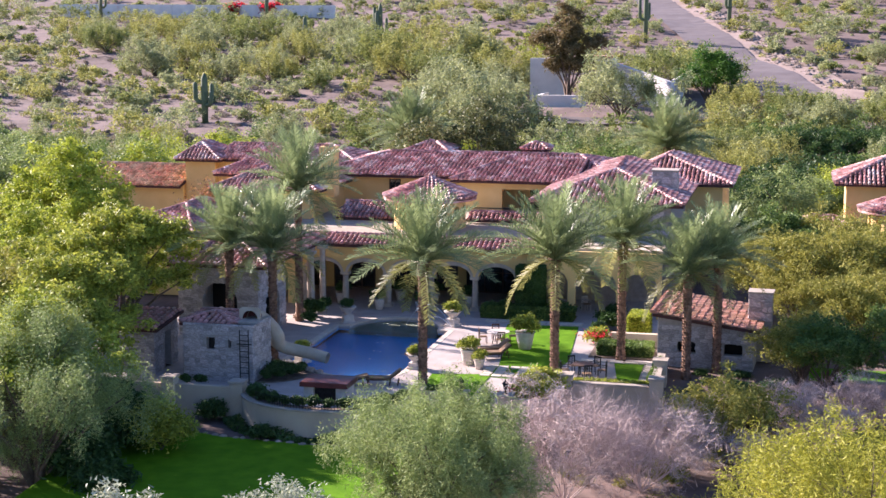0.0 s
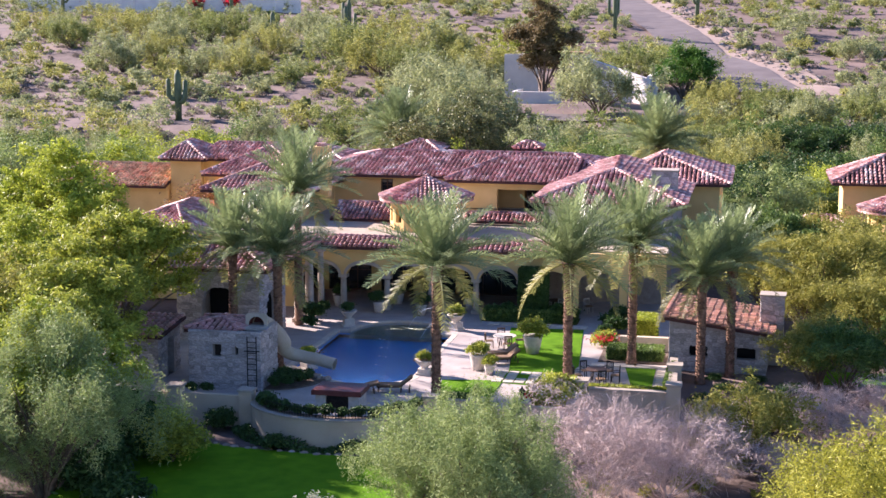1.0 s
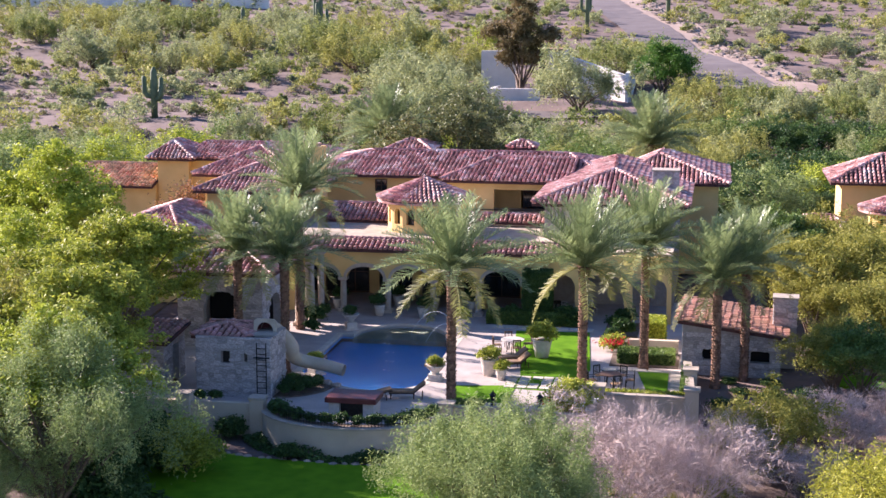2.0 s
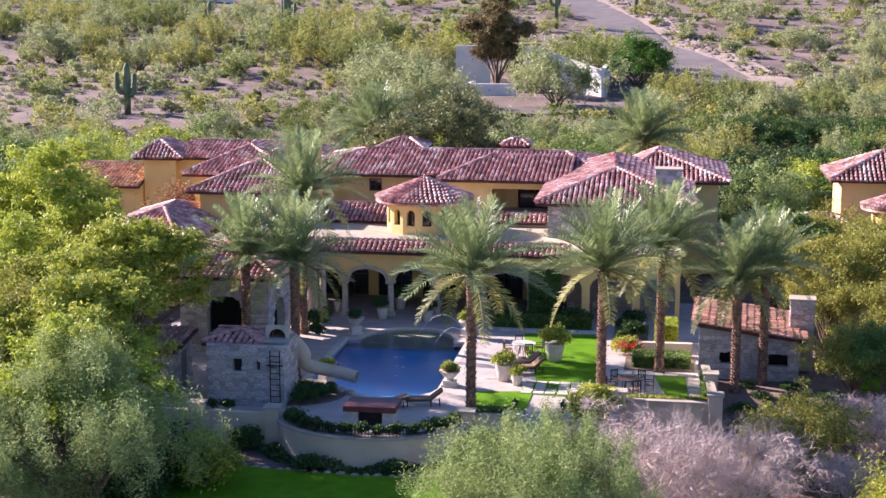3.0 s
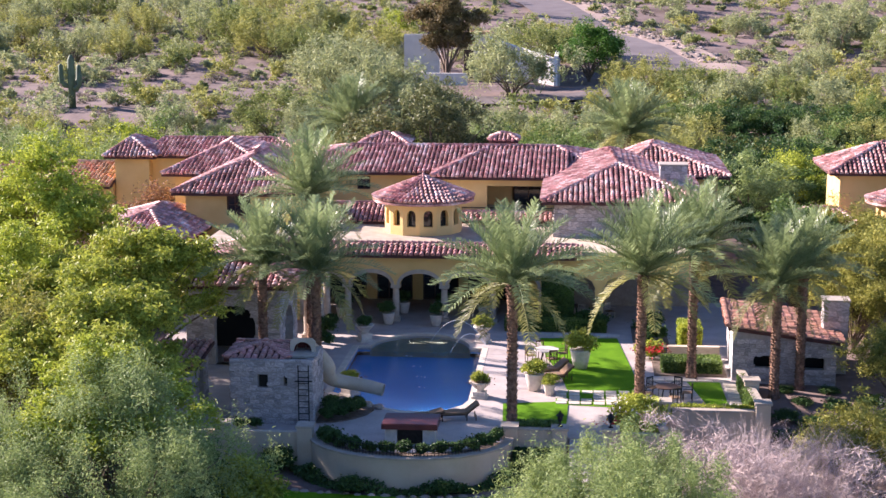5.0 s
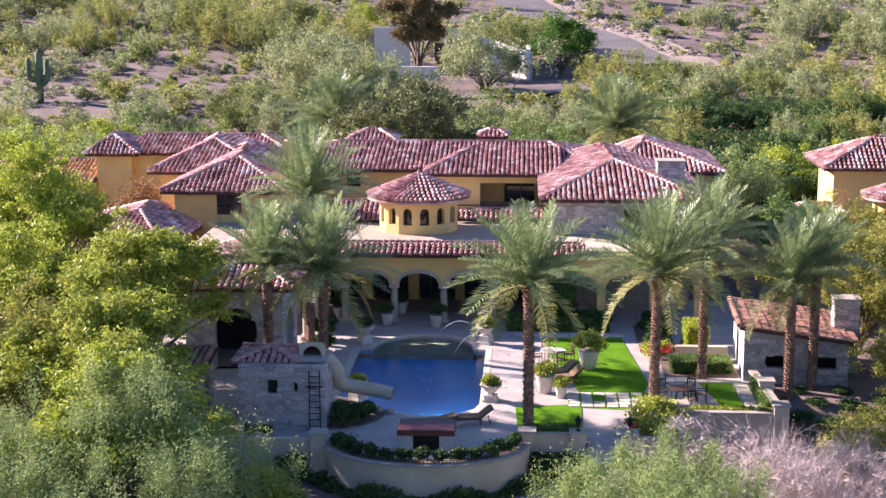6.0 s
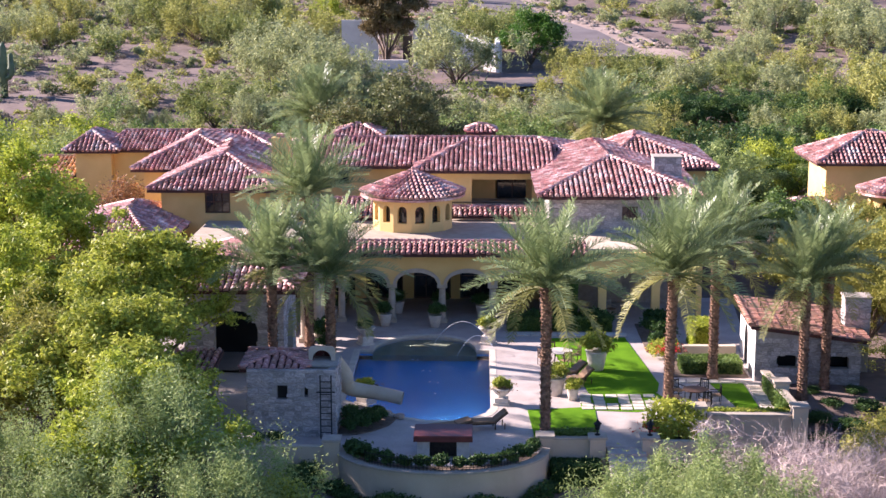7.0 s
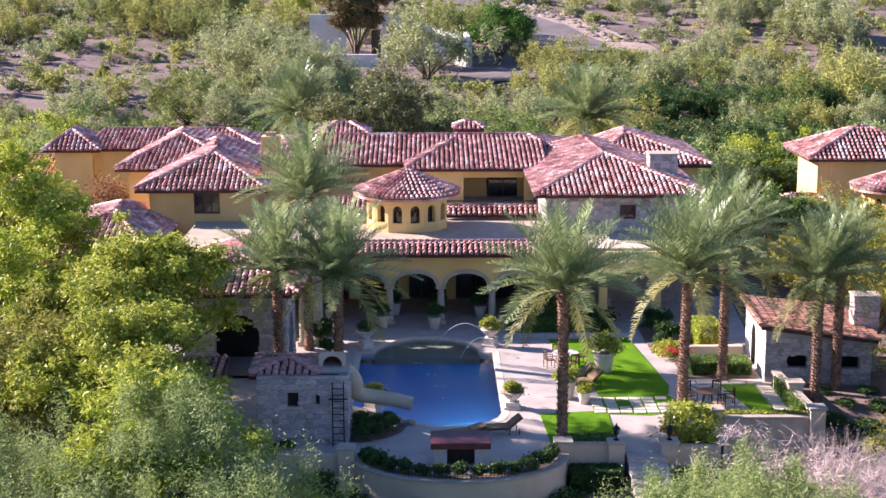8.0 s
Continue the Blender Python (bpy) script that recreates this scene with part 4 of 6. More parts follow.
face_stones(tww, pose(-9.0, -11.4, 0), 4.05, 0, 3.2, 51, fh, w=0.36, h=0.22)
face_stones(tww, pose(-9.0, -8.6, 0, 0, 0, -90), 2.8, 0, 3.2, 52, limit=120)
face_stones(tww, pose(-4.95, -11.4, 0, 0, 0, 90), 2.8, 0, 3.2, 53, limit=120)
# near-black sheet: shade behind the tower's slots, put into the colour
part("recess_shade", Geo().box(-8.9, -5.1, -11.0, -10.9, 0, 3.0), INNER_SHADE, tower)
hip("roof", -9.4, -6.2, -11.0, -7.6, 3.1, 3.5, tower, 16, "clay tile roof of the tower", (-7.7, -9.4), (-7.7, -9.2), single=True, flat=0.5)
part("platform", Geo().box(-6.4, -4.95, -10.6, -8.5, 3.1, 3.2), TRIM, tower)
part("panel_base", Geo().box(-6.3, -5.14, -9.74, -9.64, 2.6, 3.11), SLIDE, tower)
sl = thing("water_slide", "buff tube water slide winding down to the pool", "water slide")
board = Geo()
ring_n = 24
bx, bz, brad = -5.72, 3.25, 0.44
outer_sq = []
for i in range(ring_n):
    a = 2 * math.pi * (i + 0.5) / ring_n
    k = 0.62 / max(abs(math.cos(a)), abs(math.sin(a)))
    outer_sq.append((bx + k * math.cos(a), bz + k * math.sin(a)))
inner_c = [(bx + brad * math.cos(2 * math.pi * (i + 0.5) / ring_n), bz + brad * math.sin(2 * math.pi * (i + 0.5) / ring_n)) for i in range(ring_n)]
for yy, flip in ((-9.75, False), (-9.63, True)):
    vs = [(x, yy, z) for x, z in outer_sq + inner_c]
    board.add(vs, [((i, (i + 1) % ring_n, ring_n + (i + 1) % ring_n, ring_n + i) if not flip else (ring_n + i, ring_n + (i + 1) % ring_n, (i + 1) % ring_n, i)) for i in range(ring_n)])
board.add([(x, y, z) for y in (-9.75, -9.63) for x, z in outer_sq], [(i, ring_n + i, ring_n + (i + 1) % ring_n, (i + 1) % ring_n) for i in range(ring_n)])
part("entry_panel", board, SLIDE, sl, "cream panel with a round opening")
part("tube_mouth", Geo().tube([(bx, -8.9, bz), (bx, -9.0, bz), (bx, -9.7, bz)], [0.05, brad, brad], 20, caps=False), MAROON, sl, "dark red mouth of the tube", smooth=True)
path = [(-5.72, -9.2, 3.25), (-5.6, -8.35, 2.95), (-5.2, -7.9, 2.4), (-4.85, -7.85, 1.9), (-4.85, -7.7, 1.5), (-4.6, -7.3, 1.15), (-3.9, -7.1, 0.95), (-3.1, -7.0, 0.8), (-2.1, -7.1, 0.6)]
fine_path = []
for i in range(len(path) - 1):
    p0, p1, p2, p3 = (Vector(path[max(0, min(len(path) - 1, i + k))]) for k in (-1, 0, 1, 2))
    for j in range(4):
        u = j / 4
        fine_path.append(0.5 * (2 * p1 + (p2 - p0) * u + (2 * p0 - 5 * p1 + 4 * p2 - p3) * u * u + (3 * p1 - p0 - 3 * p2 + p3) * u ** 3))
fine_path.append(Vector(path[-1]))
part("tube", Geo().tube(fine_path, [0.42 + 0.06 * math.sin(math.pi * min(1, i / 18)) - 0.003 * i for i in range(len(fine_path))], 16, caps=False), SLIDE, sl, smooth=True)
lad = Geo()
for x in (-5.62, -5.12):
    lad.tube([(x, -11.62, 0), (x, -11.62, 3.0)], 0.03, 6)
for i in range(9):
    lad.tube([(-5.62, -11.62, 0.3 + i * 0.3), (-5.12, -11.62, 0.3 + i * 0.3)], 0.022, 6)
lad.tube([(-5.8, -11.6, 2.2), (-4.95, -11.6, 2.2)], 0.03, 6)
tagged(new("ladder", lad.mesh("ladder", IRON)), "black iron ladder leaning on the stone tower", "ladder")

# small stone gatehouse
gate = thing("stone_gatehouse", "small grey stone gatehouse with a dark doorway", "gatehouse")
gw = Geo()
gh = ((1.4, 2.3, 0, 2.1, 0),)
wall(gw, (-13.2, -10.6), (-11.1, -10.6), -0.5, 2.6, 0.4)
wall(gw, (-11.1, -10.2), (-11.1, -7.4), -0.5, 2.6, 0.4, ((1.0, 1.9, 0, 2.1, 0),))
wall(gw, (-13.2, -7.4), (-13.2, -10.2), -0.5, 2.6, 0.4)
gww = part("wall", gw, MORTAR, gate)
face_stones(gww, pose(-13.2, -10.6, 0), 2.1, -0.3, 2.6, 61, limit=90)
face_stones(gww, pose(-11.1, -10.6, 0, 0, 0, 90), 3.2, -0.3, 2.6, 62, gh, limit=110)
roof("roof", [[(-13.5, -11.0, 2.6), (-10.75, -11.0, 2.6), (-10.75, -7.2, 3.0), (-13.5, -7.2, 3.0)]], [], gate, 17, "clay tile roof", single=True)

# stone cabin on the east side
cab = thing("stone_cabin", "grey stone garden cabin with a red tile roof", "cabin", (16.0, -1.45, 0), -3)
cg = Geo()
ch_ = ((1.1, 2.15, 0.72, 1.42, 0.12), (3.75, 4.8, 0.72, 1.42, 0.12))
chl = ((2.9, 4.4, 0, 2.15, 0.75),)
wall(cg, (0, 0), (5.4, 0), -0.6, 2.2, 0.45, ch_)
wall(cg, (5.4, 0.45), (5.4, 6.0), -0.6, 2.2, 0.4)
wall(cg, (5.4, 6.4), (0, 6.4), -0.6, 2.2, 0.4)
wall(cg, (0, 6.0), (0, 0.45), -0.6, 2.85, 0.4, ((6.0 - 4.4, 6.0 - 2.9, 0, 2.15, 0.75),))
cww = part("wall", cg, MORTAR, cab)
for ya, yb in ((0.0, 0.45), (6.0, 6.4)):
    gab = Geo()
    gab.add([(0, ya, 2.2), (5.4, ya, 2.2), (5.4, yb, 2.2), (0, yb, 2.2), (0, ya, 2.84), (5.4, ya, 2.25), (5.4, yb, 2.25), (0, yb, 2.84)],
            [(3, 2, 1, 0), (4, 5, 6, 7), (0, 1, 5, 4), (1, 2, 6, 5), (2, 3, 7, 6), (3, 0, 4, 7)])
    part("gable", gab, MORTAR, cab, "stone gable under the roof verge")
pl = Geo()
wall(pl, (-0.03, 6.38), (-0.03, 0.0), -0.3, 2.9, 0.025, ((6.38 - 4.4, 6.38 - 2.9, -0.3, 2.15, 0.75),))
part("plaster", pl, WHITE, cab, "pale plastered side wall")
face_stones(cww, pose(0, 0, 0), 5.4, -0.2, 2.3, 71, ch_, h=0.22, w=0.36)
# near-black sheet across both openings; the cabin's inner shade is painted
part("hearth_shade", Geo().box(0.5, 5.0, 1.3, 1.4, 0, 2.1), INNER_SHADE, cab)
roof("roof", [[(5.75, -0.35, 2.28), (5.75, 6.75, 2.28), (-0.3, 6.75, 2.98), (-0.3, -0.35, 2.98)]], [((-0.3, -0.35, 2.98), (-0.3, 6.75, 2.98))], cab, 18, "red clay tile lean-to roof", material=ORANGE_TILE, single=True, flat=0.6)
cc = part("chimney", Geo().box(4.9, 6.2, 2.1, 3.2, 0, 4.0), MORTAR, cab, "stone chimney")
face_stones(cc, pose(4.9, 2.1, 0), 1.3, 2.4, 4.0, 73)
face_stones(cc, pose(4.9, 3.2, 0, 0, 0, -90), 1.1, 2.4, 4.0, 74)
part("chimney_cap", Geo().box(4.82, 6.28, 2.02, 3.28, 4.0, 4.1), TRIM, cab)

# neighbouring house to the east
h2 = thing("guest_house", "yellow stucco guest house with red tile roofs", "house")
g2 = Geo()
wall(g2, (27.0, 32.2), (35, 32.2), 0, 7.1, 0.4, ((7.5, 8.7, 5.0, 6.4, 0),))
wall(g2, (27.0, 37.6), (27.0, 32.6), 0, 7.1, 0.4)
wall(g2, (35, 32.6), (35, 37.6), 0, 7.1, 0.4)
wall(g2, (35, 38), (27.0, 38), 0, 7.1, 0.4)
part("wall", g2, STUCCO, h2)
hip("roof", 26.1, 36, 31.2, 39, 7.05, 8.95, h2, 19, ROOF_LABEL, (30.4, 34.8), (31.2, 34.8))
tg2 = Geo()
for i in range(12):
    a0, a1 = 2 * math.pi * i / 12, 2 * math.pi * (i + 1) / 12
    p, q = (30.6 + 2.2 * math.cos(a0), 25.5 + 2.2 * math.sin(a0)), (30.6 + 2.2 * math.cos(a1), 25.5 + 2.2 * math.sin(a1))
    wall(tg2, p, q, 0, 5.9, 0.3, ((0.3, 0.82, 4.3, 5.4, 0.25),))
part("turret", tg2, STUCCO, h2)
part("turret_glazing", Geo().lathe([(1.85, 4), (1.85, 5.9)], 24, (30.6, 25.5, 0)), GLASS_DARK, h2)
c2 = part("turret_roof", Geo().lathe([(2.95, 5.8), (2.95, 5.92), (0.05, 7.0)], 32, (30.6, 25.5, 0)), TILE, h2)
t2 = Geo()
for j in range(7):
    rr = 2.95 - j * 0.4
    cnt = max(6, int(2 * math.pi * (rr + 0.1) / 0.34))
    for i in range(cnt):
        a = 2 * math.pi * (i + 0.5 * (j % 2)) / cnt
        m = Matrix.Translation((30.6 + rr * math.cos(a), 25.5 + rr * math.sin(a), 5.96 + (2.95 - rr) * 0.37)) @ Matrix.Rotation(a + math.pi / 2, 4, "Z") @ Matrix.Rotation(0.35, 4, "X")
        t2.add([m @ Vector(p) for p in B_V], B_F)
part("roof_tiles", t2, TILE, c2, kind="stuff")
hip("roof", 22.5, 28, 27, 32, 3.7, 4.7, h2, 20, ROOF_LABEL, (24.5, 29.5), (26.2, 29.5))
g3 = Geo()
wall(g3, (23.2, 27.6), (27.4, 27.6), 0, 3.7, 0.4)
wall(g3, (23.2, 31.5), (23.2, 28.0), 0, 3.7, 0.4)
part("wall", g3, STUCCO, h2)

# ---- palms ----
PALM_LABEL = "tall date palm with rough brown trunk and green crown"
palm((4.65, -11.7, 0), 7.1, 101, PALM_LABEL, lean=(-0.1, -0.2))
palm((10.85, -6.7, 0), 6.8, 102, PALM_LABEL, lean=(-0.3, -0.3))
palm((13.85, -1.2, 0), 6.9, 103, PALM_LABEL)
palm((17.85, -4.4, -0.3), 6.1, 104, PALM_LABEL, size=0.85, fronds=50)
palm((19.4, -2.45, -0.3), 6.5, 105, PALM_LABEL, size=0.85, fronds=50)
palm((-8.6, -5.4, 0), 6.6, 106, PALM_LABEL, size=0.88)
palm((-5.65, -6.2, 0), 6.5, 107, PALM_LABEL, size=0.95)
palm((-8.0, 5.2, 0), 8.6, 108, PALM_LABEL)
palm((-12.2, 50, 0), 8.2, 109, "date palm behind the house", size=1.15, fronds=84, group="palms behind the house")
palm((11.8, 48.5, 0), 8.0, 110, "date palm behind the house", size=1.15, fronds=84, group="palms behind the house")

# ---- near trees ----
LUSH = tree_meshes(9.9, 5.2, 1, L_LUSH, 0.105, 330, 125, 0.25, 0.1, spread=0.27)
YEL = tree_meshes(10.8, 5.0, 2, L_YEL, 0.105, 270, 115, 0.22, 0.1, spread=0.28)
SAGE = tree_meshes(11.0, 5.8, 3, L_SAGE, 0.042, 400, 220, 0.25, -0.08, spread=0.30, lumps=30, aspect=3.4, rise=0.55, under=0.9)
MESQ = tree_meshes(8.3, 5.2, 4, L_SAGE, 0.034, 460, 280, 0.22, 0.0, spread=0.27, lumps=34, aspect=5.0, rise=0.7, under=0.9)
OAK = tree_meshes(13.2, 7.6, 5, L_OAK, 0.13, 230, 130, 0.3, 0.1, spread=0.36)
MIDT = tree_meshes(7.6, 4.2, 6, L_MID, 0.10, 170, 110, 0.2, 0.05, spread=0.28)
OLIVE = tree_meshes(6.0, 3.7, 7, L_OLIVE, 0.08, 170, 95, 0.14, -0.02, spread=0.23, lumps=20, under=0.8)
PALO = tree_meshes(8.2, 5.6, 8, L_PALO, 0.038, 330, 150, 0.2, 0.0, spread=0.30, lumps=24, aspect=5.0, rise=0.6)
OLIVE2 = tree_meshes(8.6, 4.6, 9, L_OLIVE, 0.07, 230, 95, 0.22, 0.05, spread=0.29, lumps=16, aspect=3.5)
tree((-15.3, -6.8, -0.3), LUSH, "broad lush green tree beside the stone pavilion", 0, 1.03)
tree((-12.0, -22.4, -1.9), YEL, "lush yellow-green tree by the lower lawn", 100, 0.85)
tree((-24.2, 5.0, -0.3), YEL, "tall yellow-green tree west of the house", 0, 1.15)
tree((-21.5, -5, -0.8), YEL, "yellow-green tree at the western garden edge", 140, 0.92)
tree((-19, -14, -1.5), OLIVE2, "olive-green mesquite west of the lower lawn", 140, 1.2)
tree((-30, -4, -0.5), YEL, "yellow-green tree at the western garden edge", 60, 0.85)
tree((-14.6, -15.4, -1.5), LUSH, "lush green tree between the lawn and the gatehouse", 40, 1.0)
# added beyond the garden edge to throw shade on the lower lawn
tree((-25, -13, -1.5), LUSH, "lush tree added in the west to shade the lower lawn", 220, 0.95)
tree((-30, 12, -0.3), MIDT, "mid-green tree beside the western wing", 10, 1.0)
tree((-10.6, -25.2, -2.0), SAGE, "large feathery grey-green mesquite by the lower lawn", 0, 0.92)
tree((-6.4, -20.6, -1.5), tree_meshes(3.2, 1.7, 12, L_LUSH, 0.1, 130, 40, 0.08, 0.0, spread=0.22, under=0.9), "low bright green shrub on the lower lawn", 0, 1.0, "shrub", "shrub")
tree((-12.5, -30, -2.2), SAGE, "low grey-green mesquite at the corner of the lower lawn", 200, 0.6)
tree((-16.6, -25, -2.2), SAGE, "grey-green mesquite beside the lower lawn", 80, 0.86)
tree((9.3, -28.4, -2.4), MESQ, "wide feathery grey-green mesquite below the terrace", 0, 0.97)
tree((26.6, -30.5, -3.0), PALO, "bright yellow-green palo verde tree", 0, 1.1)
tree((20.7, -14.2, -2.2), OLIVE, "thin olive-green shrub tree below the garden wall", 0, 0.92)
tree((24.2, -4.2, -0.8), OLIVE2, "soft olive-green mesquite at the corner of the cabin", 60, 0.66)
tree((25, 9, -0.4), OLIVE2, "olive-green mesquite behind the stone cabin")
tree((21.5, 13, -0.2), OLIVE2, "olive-green mesquite between the two houses", 50, 0.8)
tree((29, 14, -0.4), OLIVE2, "olive-green mesquite by the guest house", 190, 0.95)
tree((27.5, 1.5, -0.6), OLIVE2, "olive-green mesquite east of the cabin", 200, 0.85)
tree((23.6, 5.5, -0.4), OLIVE2, "olive-green mesquite behind the cabin chimney", 280, 0.7)
tree((25.5, -5.5, -0.8), MIDT, "thin mesquite beside the cabin", 10, 0.7)
tree((26, 22, -0.2), OLIVE2, "olive-green mesquite before the guest house", 120, 0.88)
tree((31, 19, -0.2), OLIVE2, "olive-green mesquite before the guest house", 70, 0.64)
tree((22, 22, -0.2), MIDT, "mid-green tree between the two houses", 70, 0.95)
tree((30, -5, -0.6), MIDT, "mid-green mesquite east of the cabin", 100, 0.85)
tree((33, 6, -0.4), YEL, "yellow-green tree at the eastern garden edge", 30, 0.7)
tree((33, -12, -1.2), OLIVE2, "olive-green tree at the eastern garden edge", 30, 0.75)
tree((-5, 47, 0), OAK, "large dark evergreen oak behind the house")
tree((-24.5, 30.5, 0), tree_meshes(6.4, 2.6, 10, L_RUST, 0.1, 140, 40, 0.12, 0.1), "small rust-red tree before the western tower", name="red_tree")

# bare grey shrubs
def bare_shrub(at, radius, height, seed, label):
    rng = random.Random(seed)
    t = thing("bare_shrub", label, "shrub", at, 0, "bare shrubs")
    def grow_twig(g, p, d, length, r, depth):
        q = p + d * length
        mid = p + d * length * 0.5 + Vector((rng.uniform(-1, 1), rng.uniform(-1, 1), rng.uniform(-0.4, 0.6))) * length * 0.12
        g.tube([p, mid, q], [r, r * 0.85, r * 0.65], 3 if depth < 4 else 5, caps=False)
        if depth > 0:
            for _ in range(3 if depth > 1 else 4):
                nd = (d + Vector((rng.uniform(-1, 1), rng.uniform(-1, 1), rng.uniform(-0.7, 0.7))) * 0.85).normalized()
                grow_twig(g, p + d * length * rng.uniform(0.5, 1.0), nd, length * rng.uniform(0.55, 0.82), r * 0.58, depth - 1)
    for i in range(15):
        a = i * 0.46 + rng.uniform(-0.3, 0.3)
        q = rng.uniform(0.2, 1.3)
        d = Vector((math.cos(a) * q, math.sin(a) * q, 1.0)).normalized()
        g = Geo()
        grow_twig(g, Vector((0, 0, 0)), d, height * 0.40, 0.032, 5)
        g.v = [(x * radius / height * 1.15, y * radius / height * 1.15, min(abs(z), height * 1.05)) for x, y, z in g.v]
        part("branch", g, TWIG, t)
    blobs = [(rng.uniform(-0.6, 0.6) * radius, rng.uniform(-0.6, 0.6) * radius, height * rng.uniform(0.3, 0.62), radius * 0.42, radius * 0.42, height * 0.3) for _ in range(9)]
    pts = clumped(blobs, int(26 * radius * radius), 16, 0.2, seed, 0.9)[0]
    pts[:, 2] = np.abs(pts[:, 2])
    part("twig_mass", leaf_mesh("twig_mass", pts, 0.02, TWIG, seed, aspect=24, rise=0.7), None, t, kind="stuff")


bare_shrub((13.8, -22, -2.0), 5.0, 6.2, 21, "leafless pale grey thorny shrub with dense twigs")
bare_shrub((17.0, -19.2, -2.0), 4.2, 5.0, 25, "leafless pale grey thorny shrub near the garden wall")
bare_shrub((18.6, -16.6, -1.9), 2.8, 4.2, 26, "leafless pale grey thorny shrub below the garden wall")
bare_shrub((24.2, -11.5, -1.4), 3.2, 3.6, 22, "leafless grey shrub beside the cabin lawn")
bare_shrub((27.5, -9.5, -1.0), 2.8, 3.4, 24, "leafless grey shrub before the mesquite")
bare_shrub((22.5, -17, -1.8), 2.2, 2.8, 23, "small leafless grey shrub on dry earth")
# dark bushes added to stand in for shade on bare ground
SHADEB = bush_mesh(1.1, 0.9, 39, L_DARK, 0.085, 60, 60, 0.2)
for x, y, s in ((18.2, -6.8, 0.9), (19.6, -7.6, 1.1), (20.8, -5.6, 0.9), (21.8, -7.4, 1.2), (18.0, -8.6, 0.8), (19.2, -5.2, 0.7), (22.8, -5.2, 1.0), (20.4, -9.2, 1.0), (22.4, -9.4, 1.2), (18.6, -3.2, 0.6), (20.8, -3.2, 0.7), (23.8, -7.6, 1.1)):
    t = thing("bush", "low dark green bush standing in for shade below the stone cabin", "bush", (x, y, ground_z(x, y)), x * 60, "cabin bushes")
    t.scale = (s * 0.75, s * 0.75, s * 0.5)
    part("foliage", SHADEB, None, t)
SILVER = bush_mesh(1.9, 6.6, 31, L_SILVER, 0.075, 330, 40, 0.15)
for x, y, s, z in ((1.6, -42, 1.18, -3.1), (3.4, -43, 1.1, -3.1), (5.9, -37.5, 0.93, -2.8), (7.9, -38.2, 0.97, -2.8), (4.6, -38.5, 0.9, -2.8)):
    t = thing("silver_bush", "tall silvery grey-leaved bush on dry earth", "bush", (x, y, z), x * 40, "silver bushes")
    t.scale = (s, s, s)
    part("foliage", SILVER, None, t)
DARKB = bush_mesh(1.4, 1.9, 33, L_DARK, 0.13, 90, 45, 0.2)
LUSHB = bush_mesh(1.2, 1.3, 34, L_LUSH, 0.12, 80, 45, 0.17)
OLB = bush_mesh(1.1, 1.2, 38, L_OLIVE, 0.09, 60, 36, 0.18)
for x, y, s in ((18, -18, 1.0), (23.5, -14.2, 1.2), (25.8, -15.5, 1.0), (27.5, -13, 1.3), (29.5, -16, 1.2), (18.6, -12.6, 1.0), (31, -19, 1.4), (20, -23, 0.9), (22, -25, 1.0), (19.4, -10.2, 0.9), (21.5, -8.8, 1.1), (24.5, -20, 0.8), (28, -21, 1.0)):
    t = thing("bush", "low olive-green desert bush on dry earth", "bush", (x, y, ground_z(x, y)), x * 50, "dry slope bushes")
    t.scale = (s, s, s)
    part("foliage", OLB, None, t)
for x, y, z, s in ((-9.6, -18.6, -1.5, 1.4), (-8.6, -20.5, -1.6, 1.3), (-10.5, -21, -1.7, 1.4), (-11.4, -15.2, -1.4, 1.2), (-7, -26.5, -2.4, 1.2), (-9, -24, -2.2, 1.4)):
    t = thing("bush", "dark green bush at the edge of the lower lawn", "bush", (x, y, z), x * 50, "lawn bushes")
    t.scale = (s, s, s)
    part("foliage", DARKB, None, t)

# ---- clipped hedges and beds ----
def box_hedge(x0, x1, y0, y1, z0, z1, seed, material, label, leaf=0.07, dens=650):
    rng = np.random.default_rng(seed)
    n = int(dens * ((x1 - x0) * (y1 - y0) + 2 * (z1 - z0) * (x1 - x0 + y1 - y0)))
    p = rng.uniform((x0, y0, z0), (x1, y1, z1), (n, 3))
    k = rng.integers(0, 5, n)
    for ax, side, val in ((0, 0, x0), (0, 1, x1), (1, 2, y0), (1, 3, y1), (2, 4, z1)):
        p[k == side, ax] = val + rng.normal(0, 0.03, (k == side).sum())
    t = thing("hedge", label, "hedge")
    part("core", Geo().box(x0 + 0.06, x1 - 0.06, y0 + 0.06, y1 - 0.06, z0, z1 - 0.06), L_DARK, t)
    part("foliage", leaf_mesh("foliage", p, leaf, material, seed), None, t)


box_hedge(13.6, 14.8, 4.2, 6.6, 0, 1.5, 1, L_YEL, "bright clipped box hedge beside the path")
box_hedge(12.4, 15.5, -0.4, 1.2, 0, 0.7, 2, L_MID, "low clipped green hedge by the cabin")
box_hedge(12.3, 16.3, -8.95, -8.45, 0, 0.62, 3, L_LUSH, "low clipped hedge along the garden wall")
box_hedge(16.12, 16.5, -8.4, -3.2, 0, 0.8, 4, L_MID, "low clipped hedge along the garden wall")
box_hedge(4.9, 6.9, -12.4, -11.7, 0, 0.6, 5, L_MID, "clipped hedge between two wall pillars")
box_hedge(5.6, 7.4, 9.4, 10.6, 0, 3.4, 6, L_DARK, "tall dark clipped hedge against the arcade")
box_hedge(3.4, 9.4, 8.9, 10.2, 0, 0.8, 7, L_MID, "low green planting under the arcade")
